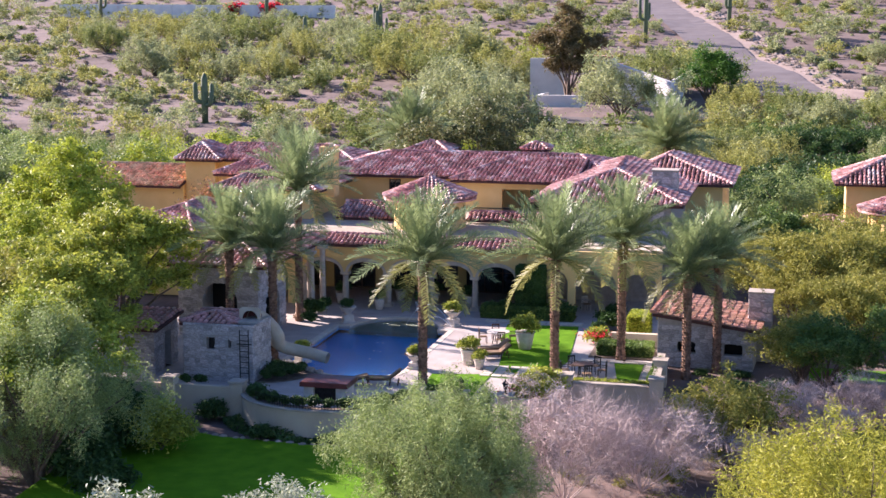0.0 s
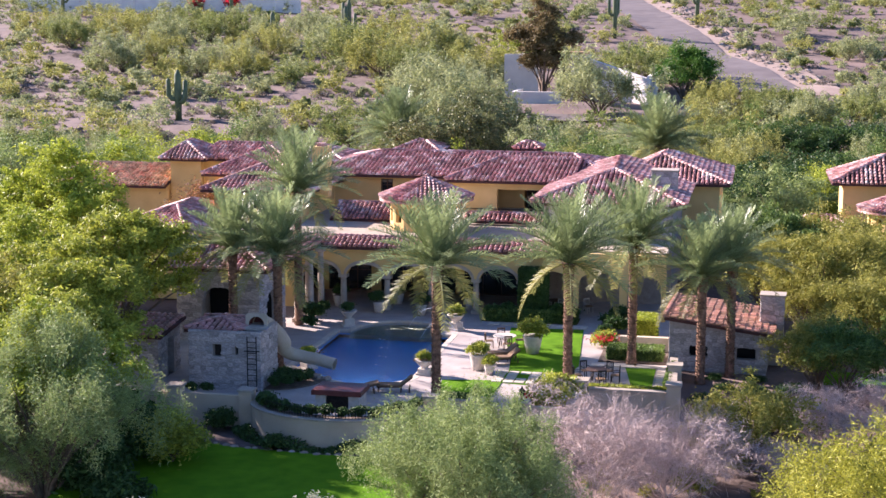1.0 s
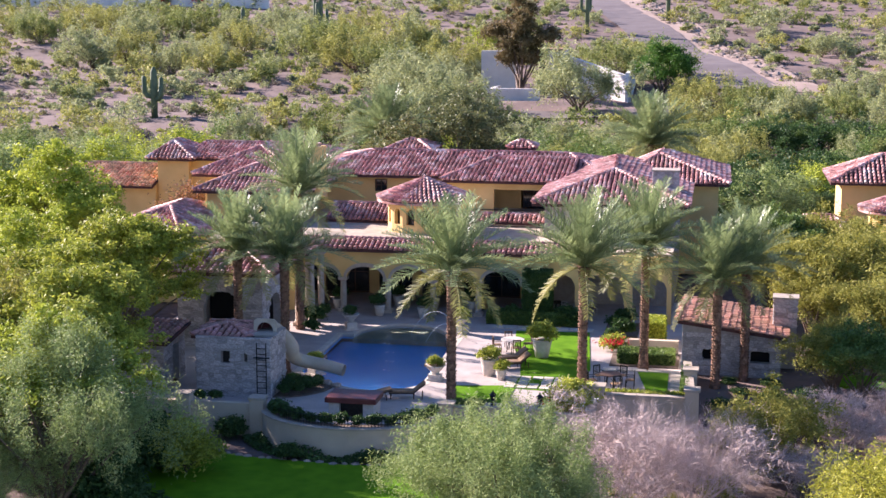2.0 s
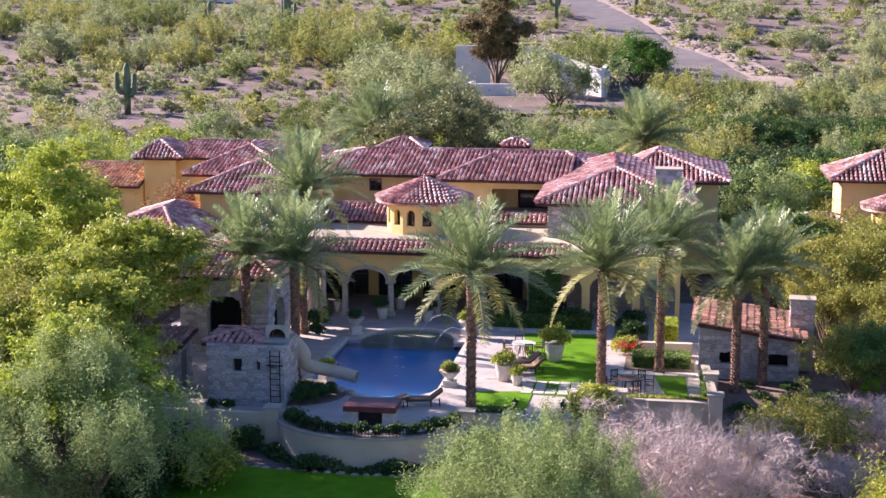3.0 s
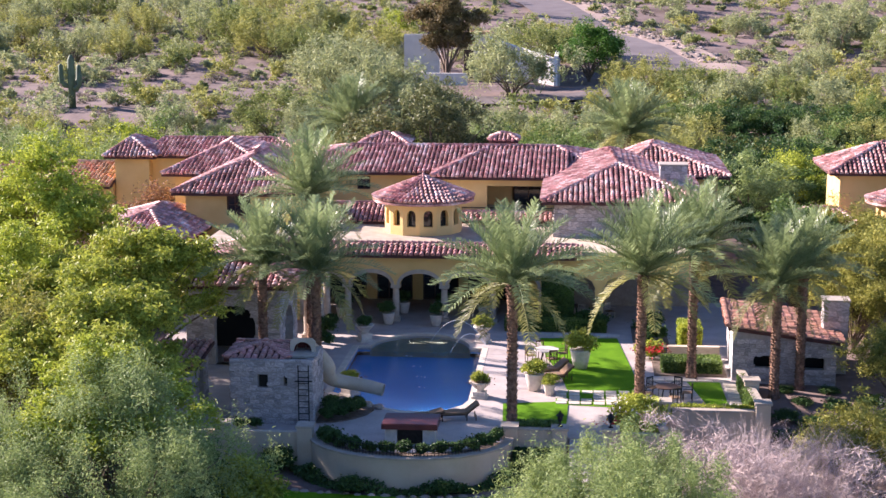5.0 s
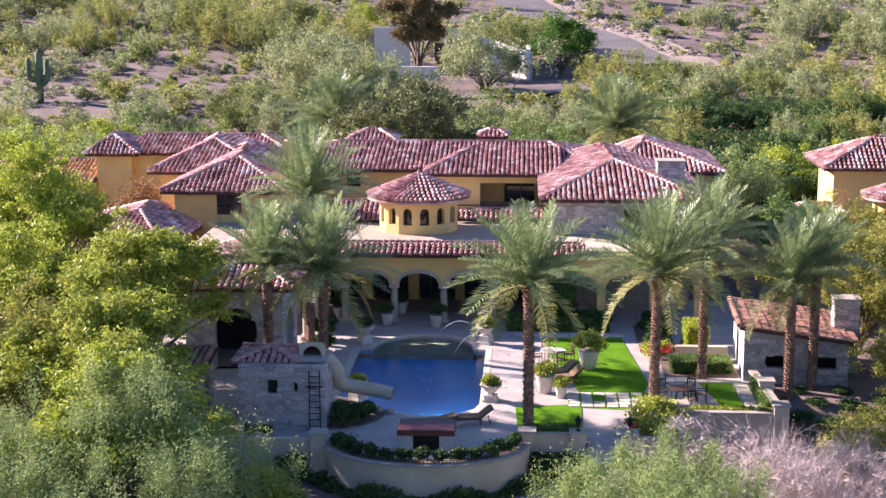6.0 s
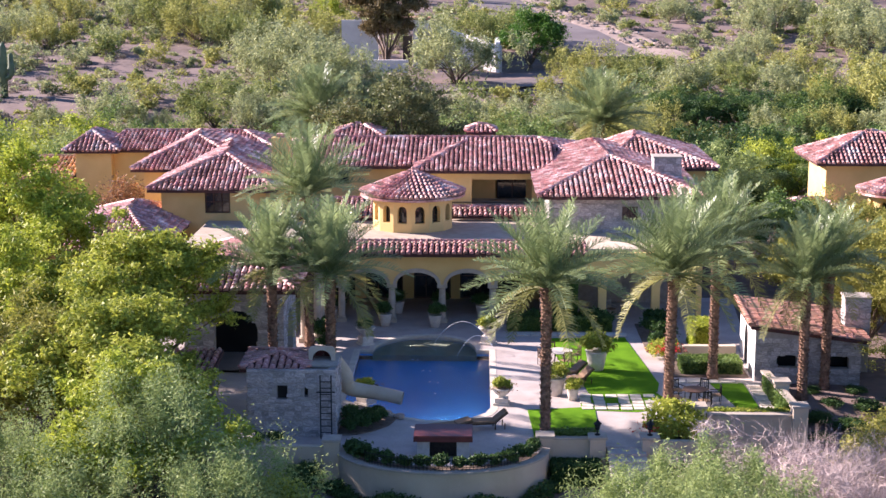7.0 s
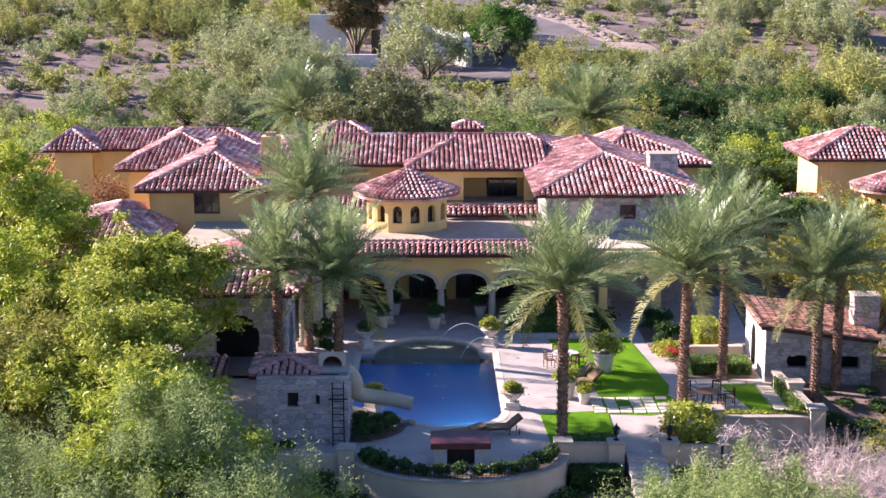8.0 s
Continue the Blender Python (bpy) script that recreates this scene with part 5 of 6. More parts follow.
part("planter_wall", Geo().box(12.8, 15.7, 2.6, 3.0, 0, 0.8), CREAM, thing("planter", "low cream garden planter wall", "planter"))


def shrub(at, mesh, s, label, name="shrub", group="shrubs"):
    t = thing(name, label, "shrub", at, (at[0] * 71 + at[1] * 37) % 360, group)
    t.scale = (s, s, s)
    part("foliage", mesh, None, t)


BALLD = bush_mesh(0.42, 0.75, 36, L_DARK, 0.07, 50, 26, 0.07)
for i in range(15):
    a = radians(188 + 164 * i / 14)
    shrub((4.1 * math.cos(a), -13.2 + 2.85 * math.sin(a), 0.0), BALLD, 0.8 + 0.25 * ((i * 7) % 5) / 5, "small clipped shrub along the curved terrace wall", group="terrace edge shrubs")
for x, y, s in ((-5.9, -14.7, 1.0), (-2.4, -17.4, 0.7), (1.8, -17.3, 0.6)):
    shrub((x, y, -1.3), DARKB, s * 0.62, "dark clipped shrub at the foot of the terrace wall", group="wall shrubs")
ROSE = bush_mesh(0.9, 1.1, 37, L_LUSH, 0.10, 60, 40, 0.16)
for x, y, s in ((10.2, -10.6, 1.0), (10.9, -9.8, 1.1), (10.4, -9.0, 0.9), (11.0, -11.5, 0.9), (10.2, -11.7, 0.7)):
    shrub((x, y, 0), ROSE, s, "leafy rose bush in a raised bed", "rose_bush", "rose bed")
slide_bed = thing("flower_bed", "planted earth bed between the slide and the terrace", "flower bed")
part("soil", Geo().slab([(-4.9, -11.2), (-4.0, -11.0), (-3.2, -10.4), (-2.6, -9.6), (-2.35, -8.7), (-2.9, -7.85), (-4.2, -6.95), (-4.9, -6.6)], -0.05, 0.06), BARK, slide_bed)
rock_rng = random.Random(41)
for i in range(13):
    u = i / 12
    x, y = -4.7 + 2.5 * u + rock_rng.uniform(-0.1, 0.1), -6.75 - 1.75 * u + rock_rng.uniform(-0.12, 0.12)
    s = rock_rng.uniform(0.13, 0.28)
    g = Geo().lathe([(s * 0.85, -0.02), (s, s * 0.35), (s * 0.75, s * 0.7), (s * 0.3, s * 0.85)], 7)
    g.v = [(p[0] * rock_rng.uniform(0.85, 1.15), p[1] * rock_rng.uniform(0.85, 1.15), p[2]) for p in g.v]
    boulder = tagged(new("rock", g.mesh("rock", ROCK)), "pale rounded rock at the pool edge", "rock", "pool edge rocks")
    boulder.matrix_basis = pose(x, y, 0.04)
for x, y, s in ((-3.9, -10.6, 0.6), (-3.3, -9.9, 0.55), (-4.4, -10.9, 0.5), (-3.0, -9.2, 0.5), (-4.3, -9.7, 0.6), (-3.7, -9.0, 0.5), (-4.5, -8.6, 0.5), (-3.2, -8.4, 0.45)):
    shrub((x, y, 0.04), BALLD, s * 1.7, "dark green shrub beside the slide", group="slide bed")
for x, y, s in ((-7.5, 6.5, 1.2), (-7.3, 8.4, 1.0), (-6.9, 4.0, 0.9), (12.0, 3.0, 1.0), (11.7, 4.0, 0.8), (-8.4, -12.6, 0.6), (-7.6, -12.5, 0.6)):
    shrub((x, y, 0), BALLD if x < -6 else ROSE, s * (1.3 if x < -6 else 0.8), "leafy green shrub against a wall", group="wall shrubs")
redf = np.random.default_rng(5).normal(size=(140, 3)) * (0.5, 0.35, 0.12)
for x, y, z in ((9.7, -11.6, 0.55), (11.9, 2.2, 0.75)):
    t = thing("flowers", "cluster of pink and red garden flowers", "flowers", (x, y, z))
    part("blossom", leaf_mesh("blossom", redf, 0.07, L_RED, 3), None, t)
whitef = np.random.default_rng(8).normal(size=(46, 3)) * (0.55, 0.6, 0.12)
for x, y, z in ((10.4, -10.3, 0.95), (10.6, -9.2, 0.9), (11.0, -11.4, 0.85)):
    t = thing("flowers", "white rose blossoms on a leafy bush", "flowers", (x, y, z), x * 90)
    part("blossom", leaf_mesh("blossom", whitef, 0.10, WHITE, 6, aspect=1.2), None, t)
part("bed_soil", Geo().box(9.6, 11.5, -12.4, -8.3, 0, 0.12), BARK, thing("flower_bed", "earth bed with rose bushes", "flower bed"))

# ivy and clipped planting at the foot of the curved wall
ivy_rng = np.random.default_rng(21)
n_ivy = 4000
ia = ivy_rng.uniform(math.pi * 1.02, math.pi * 1.98, n_ivy)
ir = ivy_rng.uniform(0.12, 0.95, n_ivy)
iz = -1.35 + (0.38 + 0.25 * np.sin(ia * 9)) * ivy_rng.uniform(0, 1, n_ivy) ** 0.6 * (1.1 - 0.5 * ir)
ivy = np.stack([(4.8 + ir) * np.cos(ia), -13.2 + (3.55 + ir) * np.sin(ia), iz], 1)
t = thing("hedge", "dark green planting along the foot of the curved wall", "hedge")
part("foliage", leaf_mesh("foliage", ivy, 0.10, L_DARK, 22), None, t)
box_hedge(4.9, 7.0, -14.2, -13.1, -2.1, -0.35, 8, L_DARK, "dark clipped hedge below the terrace wall")
box_hedge(9.6, 11.6, -13.9, -13.0, -2.1, -0.6, 9, L_DARK, "dark clipped hedge below the flower bed")

for x0, x1, y0, y1 in ((3.3, 9.5, 8.9, 10.9), (11.0, 13.1, 4.2, 10.8), (11.9, 15.8, -0.9, 2.4)):
    t = thing("flower_bed", "dark mulched planting bed beside the walk", "flower bed")
    part("soil", Geo().box(x0, x1, y0, y1, -0.05, 0.05), BARK, t)
for x, y, s in ((3.9, 9.3, 0.8), (4.9, 9.6, 0.9), (8.3, 9.6, 1.0), (9.0, 9.2, 0.8), (11.6, 5.2, 0.7), (12.3, 6.6, 0.9), (11.7, 8.0, 0.8), (12.4, 9.4, 1.0), (11.9, 10.4, 0.8)):
    shrub((x, y, 0.04), BALLD, s * 1.6, "dark rounded shrub in a mulched bed", group="bed shrubs")

# ---- pots ----
def urn(at, s=1.0, plant=LUSHB, ps=0.4, label="pale stone urn with a clipped green plant", pedestal=0.5, flowers=False):
    t = thing("planter_urn", label, "planter", at, (at[0] * 31) % 360, "planter urns")
    if pedestal:
        part("pedestal", Geo().box(-0.42 * s, 0.42 * s, -0.42 * s, 0.42 * s, 0, 0.12).box(-0.34 * s, 0.34 * s, -0.34 * s, 0.34 * s, 0.12, pedestal), POT, t)
    part("bowl", Geo().lathe([(0.26 * s, pedestal), (0.2 * s, pedestal + 0.08 * s), (0.34 * s, pedestal + 0.2 * s), (0.52 * s, pedestal + 0.42 * s), (0.6 * s, pedestal + 0.5 * s), (0.58 * s, pedestal + 0.54 * s), (0.48 * s, pedestal + 0.5 * s)], 18), POT, t, smooth=True)
    o = part("plant", plant, None, t)
    o.matrix_basis = pose(0, 0, pedestal + 0.42 * s) @ Matrix.Diagonal((ps, ps, ps, 1))
    if flowers:
        o = part("flowers", leaf_mesh("flowers", redf * (0.8, 0.9, 0.5), 0.07, CUSHION, 4), None, t, "pale flowers round the plant")
        o.matrix_basis = pose(0, 0, pedestal + 0.55 * s)


def tall_pot(at, s=1.0, plant=LUSHB, ps=0.6, label="tall pale stone pot with a leafy plant"):
    t = thing("plant_pot", label, "planter", at, (at[0] * 53) % 360, "tall plant pots")
    part("pot", Geo().lathe([(0.34 * s, 0), (0.44 * s, 0.5 * s), (0.52 * s, 0.92 * s), (0.56 * s, 1.0 * s), (0.46 * s, 0.98 * s)], 18), POT, t, smooth=True)
    o = part("plant", plant, None, t)
    o.matrix_basis = pose(0, 0, 0.9 * s) @ Matrix.Diagonal((ps, ps, ps, 1))


urn((-4.0, -6.0, 0), 0.95, flowers=True, pedestal=0.35)
urn((2.75, -5.9, 0), 0.95, flowers=True, pedestal=0.35)
urn((-4.85, 5.7, 0), 0.95, DARKB, 0.35)
urn((2.15, 5.9, 0), 0.95, LUSHB, 0.5)
tall_pot((7.9, 0.4, 0), 1.1, LUSHB, 0.75)
tall_pot((5.5, -4.3, 0), 0.95, LUSHB, 0.55)
tall_pot((6.3, -5.2, 0), 0.6, LUSHB, 0.4)
for x, y in ((-4.0, 10.2), (-1.0, 9.9), (-3.4, 13.5), (-0.9, 13.2), (-7.2, 11.8), (1.8, 12.6)):
    tall_pot((x, y, 0), 0.75, DARKB, 0.42, "pale pot with a dark shrub under the arcade")

# ---- furniture ----
def lounger(at, turn, raise_deg=38, label="brown wicker sun lounger with a tan cushion"):
    t = thing("sun_lounger", label, "sun lounger", at, turn, "sun loungers")
    part("frame", Geo().box(-0.34, 0.34, -0.95, 0.4, 0.28, 0.34), WOOD, t)
    for x in (-0.3, 0.3):
        for y in (-0.85, 0.35, 0.8):
            part("leg", Geo().tube([(x, y, 0), (x, y, 0.3)], 0.03, 6), WOOD, t)
    part("mattress", Geo().box(-0.32, 0.32, -0.93, 0.38, 0.345, 0.43), CUSHION, t)
    m = pose(0, 0.38, 0.33, raise_deg)
    part("backrest", Geo().box(-0.34, 0.34, 0, 0.75, 0, 0.05, m), WOOD, t)
    part("back_cushion", Geo().box(-0.31, 0.31, 0.02, 0.73, 0.055, 0.13, m), CUSHION, t)


lounger((2.0, -9.9, 0), -80)
lounger((0.2, -10.6, 0), -70, 12)
lounger((6.6, -2.4, 0), -65)
lounger((6.3, -1.2, 0), -65)


def chair(at, turn, material=IRON, label="wrought iron garden chair"):
    t = thing("garden_chair", label, "chair", at, turn, "garden chairs")
    part("seat", Geo().box(-0.24, 0.24, -0.24, 0.24, 0.42, 0.46), CUSHION, t)
    for x in (-0.22, 0.22):
        part("leg", Geo().tube([(x, -0.22, 0), (x, -0.22, 0.44)], 0.022, 6), material, t)
        part("leg", Geo().tube([(x, 0.22, 0), (x, 0.24, 0.95)], 0.022, 6), material, t)
        part("armrest", Geo().box(x - 0.025, x + 0.025, -0.24, 0.22, 0.64, 0.67), material, t)
    b = Geo().box(-0.22, 0.22, 0.22, 0.25, 0.88, 0.95)
    for i in range(5):
        b.box(-0.18 + i * 0.09 - 0.012, -0.18 + i * 0.09 + 0.012, 0.225, 0.245, 0.46, 0.88)
    part("backrest", b, material, t)


def table(at, r, h=0.74, top=WOOD):
    t = thing("garden_table", "round garden dining table with iron legs", "table", at)
    part("tabletop", Geo().lathe([(r, h - 0.05), (r, h)], 24), top, t)
    for i in range(4):
        a = i * math.pi / 2 + 0.7
        part("leg", Geo().tube([(0.6 * r * math.cos(a), 0.6 * r * math.sin(a), 0), (0.35 * r * math.cos(a), 0.35 * r * math.sin(a), h - 0.05)], 0.03, 6), IRON, t)


table((6.0, 1.7, 0), 0.7, top=POT)
for a in (20, 110, 200, 290):
    chair((6.0 + 0.95 * math.cos(radians(a)), 1.7 + 0.95 * math.sin(radians(a)), 0), a - 90, WOOD, "brown wicker garden chair by the dining table")
table((12.3, -5.6, 0), 0.6)
for a in (0, 60, 130, 200, 290):
    chair((12.3 + 1.05 * math.cos(radians(a)), -5.6 + 1.05 * math.sin(radians(a)), 0), a - 90)
table((7.5, 13.3, 0), 0.5)
for a in (40, 160):
    chair((9.0 + 1.0 * math.cos(radians(a)), 12.6 + 0.8 * math.sin(radians(a)), 0), a, POT, "pale upholstered chair under the arcade")

spa = thing("bar_counter", "outdoor stone counter under a maroon cover", "outdoor counter", (0.05, -13.55, 0))
part("cover", Geo().box(-1.26, 1.26, -0.87, 0.92, 0.92, 1.06), MAROON, spa, "maroon fabric cover")
part("cover_skirt", Geo().box(-1.3, 1.3, -0.91, -0.87, 0.8, 1.03).box(-1.3, -1.26, -0.87, 0.92, 0.8, 1.03).box(1.26, 1.3, -0.87, 0.92, 0.8, 1.03), MAROON, spa)
for x in (-1.15, 0.6):
    part("pier", Geo().box(x, x + 0.55, -0.7, 0.8, 0, 0.915), POT, spa, "pale stone pier")
part("grill", Geo().box(-0.58, 0.58, -0.55, 0.7, 0.05, 0.88), IRON, spa, "black grill body")

mulch = Geo()
for i in range(24):
    a0, a1 = radians(188 + 164 * i / 24), radians(188 + 164 * (i + 1) / 24)
    mulch.slab([(3.55 * math.cos(a0), -13.2 + 2.3 * math.sin(a0)), (4.44 * math.cos(a0), -13.2 + 3.18 * math.sin(a0)), (4.44 * math.cos(a1), -13.2 + 3.18 * math.sin(a1)), (3.55 * math.cos(a1), -13.2 + 2.3 * math.sin(a1))], -0.04, 0.05)
part("soil", mulch, BARK, thing("flower_bed", "narrow dark mulched bed along the curved wall", "flower bed"))

fence = thing("terrace_railing", "low black iron railing along the curved wall", "railing")
for i in range(46):
    a = radians(222 + 96 * i / 45)
    x, y = 4.5 * math.cos(a), -13.2 + 3.25 * math.sin(a)
    part("baluster", Geo().box(x - 0.011, x + 0.011, y - 0.011, y + 0.011, 0.17, 0.66), IRON, fence)
for z in (0.3, 0.65):
    part("rail", Geo().tube([(4.5 * math.cos(radians(222 + 96 * i / 45)), -13.2 + 3.25 * math.sin(radians(222 + 96 * i / 45)), z) for i in range(46)], 0.014, 5), IRON, fence)

JET = mat("falling_water", (0.75, 0.8, 0.85), (0.95, 0.97, 1.0), 6, 0.2, 0.0)
for x0, y0, x1, y1 in ((2.4, 4.5, -1.0, 6.0), (2.4, 4.3, 0.4, 3.5)):
    pts = [(x0 + (x1 - x0) * u, y0 + (y1 - y0) * u, 0.25 + (5.6 if y1 > 5 else 3.6) * u * (1 - u) - 0.35 * u) for u in (i / 14 for i in range(15))]
    tagged(new("fountain_jet", Geo().tube(pts, [0.017 - 0.0006 * i for i in range(15)], 5).mesh("fountain_jet", JET)), "thin arching jet of water falling into the pool", "water jet", "fountain jets")

# four clusters of low white lumps on the water
lump_rng = random.Random(6)
for x, y in ((-1.94, 2.79), (-1.2, 0.55), (-0.8, -1.68), (-0.39, -3.78)):
    g = Geo()
    for k in range(5):
        r = lump_rng.uniform(0.025, 0.06)
        g.lathe([(r, 0), (r * 0.8, r * 0.3), (r * 0.3, r * 0.5)], 7, (lump_rng.uniform(-0.3, 0.3), lump_rng.uniform(-0.12, 0.12), 0))
    spot = tagged(new("bubbler", g.mesh("bubbler", JET)), "small cluster of low white lumps on the pool water", "pool bubbler", "pool bubblers")
    spot.matrix_basis = pose(x, y, -0.135)

# ---- hillside ----
rng = random.Random(77)
HEDGE = [tree_meshes(5.6, 3.6, 300 + i, m, 0.085, 74, 150, 0.18, -0.1, spread=0.30, under=0.95) for i, m in enumerate((L_MID, L_DARK, L_YEL, L_SAGE, L_SILVER))]
HM = [tree_meshes(5.0, 4.2, 320 + i, m, 0.08, 78, 98, 0.12, -0.12, spread=0.30, under=0.95, aspect=4.0, rise=0.5) for i, m in enumerate((H_SAGE, H_GREEN, H_OLIVE))]


def on_ground(x, y):
    return (x, y, ground_z(x, y) - 0.1)


# belt of garden trees behind the houses
for i in range(58):
    x = -66 + i * 2.25 + rng.uniform(-1, 1)
    y = (52, 59, 66)[i % 3] + rng.uniform(-3, 3)
    k = rng.choice((0, 1, 3, 2, 3, 0)) if x < 8 else rng.choice((1, 3, 1, 3, 0, 1))
    tree(on_ground(x, y), HEDGE[k], ("mid-green garden tree behind the house", "dark green garden tree behind the house", "yellow-green garden tree behind the house", "grey-green garden tree behind the house")[k],
         rng.uniform(0, 360), rng.uniform(1.05, 1.6), group="belt of trees")
for i in range(14):
    tree(on_ground(20 + i * 3.3, 92 + rng.uniform(-3, 3)), HEDGE[1 if i % 3 else 0], "dark green clipped tree row on the slope", rng.uniform(0, 360), rng.uniform(1.05, 1.3), group="tree row")
for x, y, s, k in ((27.5, 55, 1.3, 2), (33.5, 56, 1.35, 2), (-24.5, 51, 1.25, 4), (-37, 52, 1.3, 2), (-30, 53, 1.2, 2)):
    tree(on_ground(x, y), HEDGE[k], "round bright yellow-green garden tree behind the roofs" if k == 2 else "round silvery grey-green tree behind the roofs", x * 30, s, group="garden trees")
for x, y, s in ((-34, 44, 0.9), (-40, 40, 1.0), (-46, 36, 1.1), (20, 47, 0.8), (24, 52, 0.9), (30, 60, 0.9), (36, 55, 1.0), (42, 47, 1.0), (-32, 26, 0.9), (-38, 20, 1.1), (40, 22, 1.0), (-30, 14, 1.0), (46, 30, 1.0), (38, 12, 0.9), (35, 62, 0.9)):
    tree(on_ground(x, y), HEDGE[1 if x > 0 else (0, 1, 3)[int(abs(x)) % 3]], "dense garden tree beside the house", x * 9, s, group="garden trees")

for x, y, s, k in ((-52, 82, 0.8, 0), (-44, 78, 0.8, 1), (-36, 80, 0.85, 0), (-29, 76, 0.9, 2), (-22, 88, 1.2, 0), (-12, 78, 1.3, 1), (-4, 84, 1.2, 0), (4, 76, 1.3, 1), (9, 90, 0.95, 0), (14, 80, 0.85, 2),
                   (27, 110, 1.15, 0), (34, 114, 1.0, 1), (40, 108, 1.2, 0), (36, 128, 1.2, 0), (46, 132, 1.1, 2), (52, 120, 1.2, 0), (-64, 84, 0.9, 1), (-72, 86, 1.0, 0)):
    tree(on_ground(x, y), HM[k], ("large soft grey-green palo verde", "large green desert tree above the garden", "large olive-green desert tree above the garden")[k] + (" above the garden" if k == 0 else ""), x * 17, s, group="palo verdes above the garden")

# road
def road_strip(pts, width, lift):
    g = Geo()
    fine = []
    for (xa, ya), (xb, yb) in zip(pts, pts[1:]):
        fine += [(xa + (xb - xa) * k / 12, ya + (yb - ya) * k / 12) for k in range(12)]
    fine.append(pts[-1])
    for i, (x, y) in enumerate(fine):
        xa, ya = fine[max(0, i - 1)]
        xb, yb = fine[min(len(fine) - 1, i + 1)]
        d = Vector((xb - xa, yb - ya, 0)).normalized()
        s = Vector((d.y, -d.x, 0))
        for k in (-1, -0.33, 0.33, 1):
            px, py = x + s.x * width / 2 * k, y + s.y * width / 2 * k
            g.v.append((px, py, max(ground_z(px, py), ground_z(x, y)) + lift))
    for i in range(len(fine) - 1):
        for k in range(3):
            a = i * 4 + k
            g.f.append((a, a + 1, a + 5, a + 4))
    return g


ROAD_LINE = [(22, 150), (16, 178), (8, 215), (-1, 258), (-12, 310), (-26, 380)]
solid("road", road_strip(ROAD_LINE, 11, 0.3), ROAD, "faded grey-brown asphalt road climbing the hill", "road", "structure")
solid("road_verge", road_strip([(x + 8.5, y) for x, y in ROAD_LINE], 7, 0.12), VERGE, "pale sandy verge beside the hill road", "verge", "structure")
solid("road_2", road_strip([(-14, 118), (2, 122), (26, 132), (40, 150)], 8, 0.1), ROAD, "paved yard in front of the white house", "driveway", "structure")


def near_road(x, y, w=8):
    for (xa, ya), (xb, yb) in zip(ROAD_LINE, ROAD_LINE[1:]):
        u = min(1, max(0, ((x - xa) * (xb - xa) + (y - ya) * (yb - ya)) / ((xb - xa) ** 2 + (yb - ya) ** 2)))
        if math.hypot(x - xa - u * (xb - xa), y - ya - u * (yb - ya)) < w:
            return True
    return -24 < x < 12 and 112 < y < 160


def clearing(x, y):
    """The open sandy slope above the western garden trees."""
    return -95 < x < -20 and 94 + 4 * math.sin(x * 0.2) < y < 136 + 9 * math.sin(x * 0.11)


# white house on the hill
wh = thing("white_house", "white stucco desert house with stepped walls", "house")
wz = ground_z(-8, 150)
gg = Geo()
wall(gg, (-19.0, 149.5), (-13.5, 149.0), wz - 1, wz + 6.8, 0.6)
for k in range(20):
    xa, xb = -8.0 + 0.625 * k, -8.0 + 0.625 * (k + 1)
    za, zb = wz + 6.7 - 3.2 * k / 20, wz + 6.7 - 3.2 * (k + 1) / 20
    gg.add([(xa, 144.5 - xa, wz - 1), (xb, 144.5 - xb, wz - 1), (xb + 0.4, 144.9 - xb, wz - 1), (xa + 0.4, 144.9 - xa, wz - 1), (xa, 144.5 - xa, za), (xb, 144.5 - xb, zb), (xb + 0.4, 144.9 - xb, zb), (xa + 0.4, 144.9 - xa, za)],
           [(4, 5, 6, 7), (0, 1, 5, 4), (2, 3, 7, 6)])
wall(gg, (-8.2, 156), (-8.2, 147), wz - 1, wz + 6.8, 0.6)
gg.box(-9.5, -6.0, 147.5, 156, wz + 5.5, wz + 6.9)
wall(gg, (4.6, 140.2), (4.6, 158), wz - 1, wz + 4.0, 0.6)
part("wall", gg, WHITE, wh)
part("roof_edge", Geo().box(-10, -5.6, 147.2, 150, wz + 6.9, wz + 7.3), ORANGE_TILE, wh, "red tile parapet")
# flat near-black slab, the doorway's shade put into its colour
part("doorway", Geo().box(-9.8, -8.4, 149, 149.2, wz, wz + 4.5), INNER_SHADE, wh)
part("planter_wall", Geo().box(-16, -8.5, 138, 138.8, wz - 2.5, wz + 1.6).box(-16, -15.4, 138.8, 146, wz - 2.5, wz + 1.6), WHITE, wh)
PINE = tree_meshes(16.5, 5.2, 340, L_PINE, 0.17, 200, 120, 0.35, 0.0, spread=0.42, aspect=3)
tree(on_ground(-12, 143), PINE, "tall rusty brown-green pine before the white house")
tree(on_ground(-1.0, 124), HM[0], "round grey-green palo verde below the white house", 20, 2.0)
tree(on_ground(-22.5, 118), HM[0], "tall grey-green palo verde beside the white house", 80, 1.9)
tree(on_ground(-29, 128), HM[0], "tall grey-green palo verde beside the white house", 140, 1.7)
tree(on_ground(9.2, 145), tree_meshes(9.4, 4.8, 341, L_GREEN, 0.16, 130, 110, 0.3, 0.0, spread=0.42), "round bright green tree beside the white house")
tree(on_ground(0, 158), HM[1], "sage-green tree behind the white house", 60, 1.7)
tree(on_ground(7, 162), HM[1], "sage-green tree behind the white house", 160, 1.6)
tree(on_ground(16, 124), HM[2], "olive palo verde beside the drive", 10, 1.2)
tree(on_ground(22, 118), HM[1], "green palo verde beside the drive", 60, 1.2)
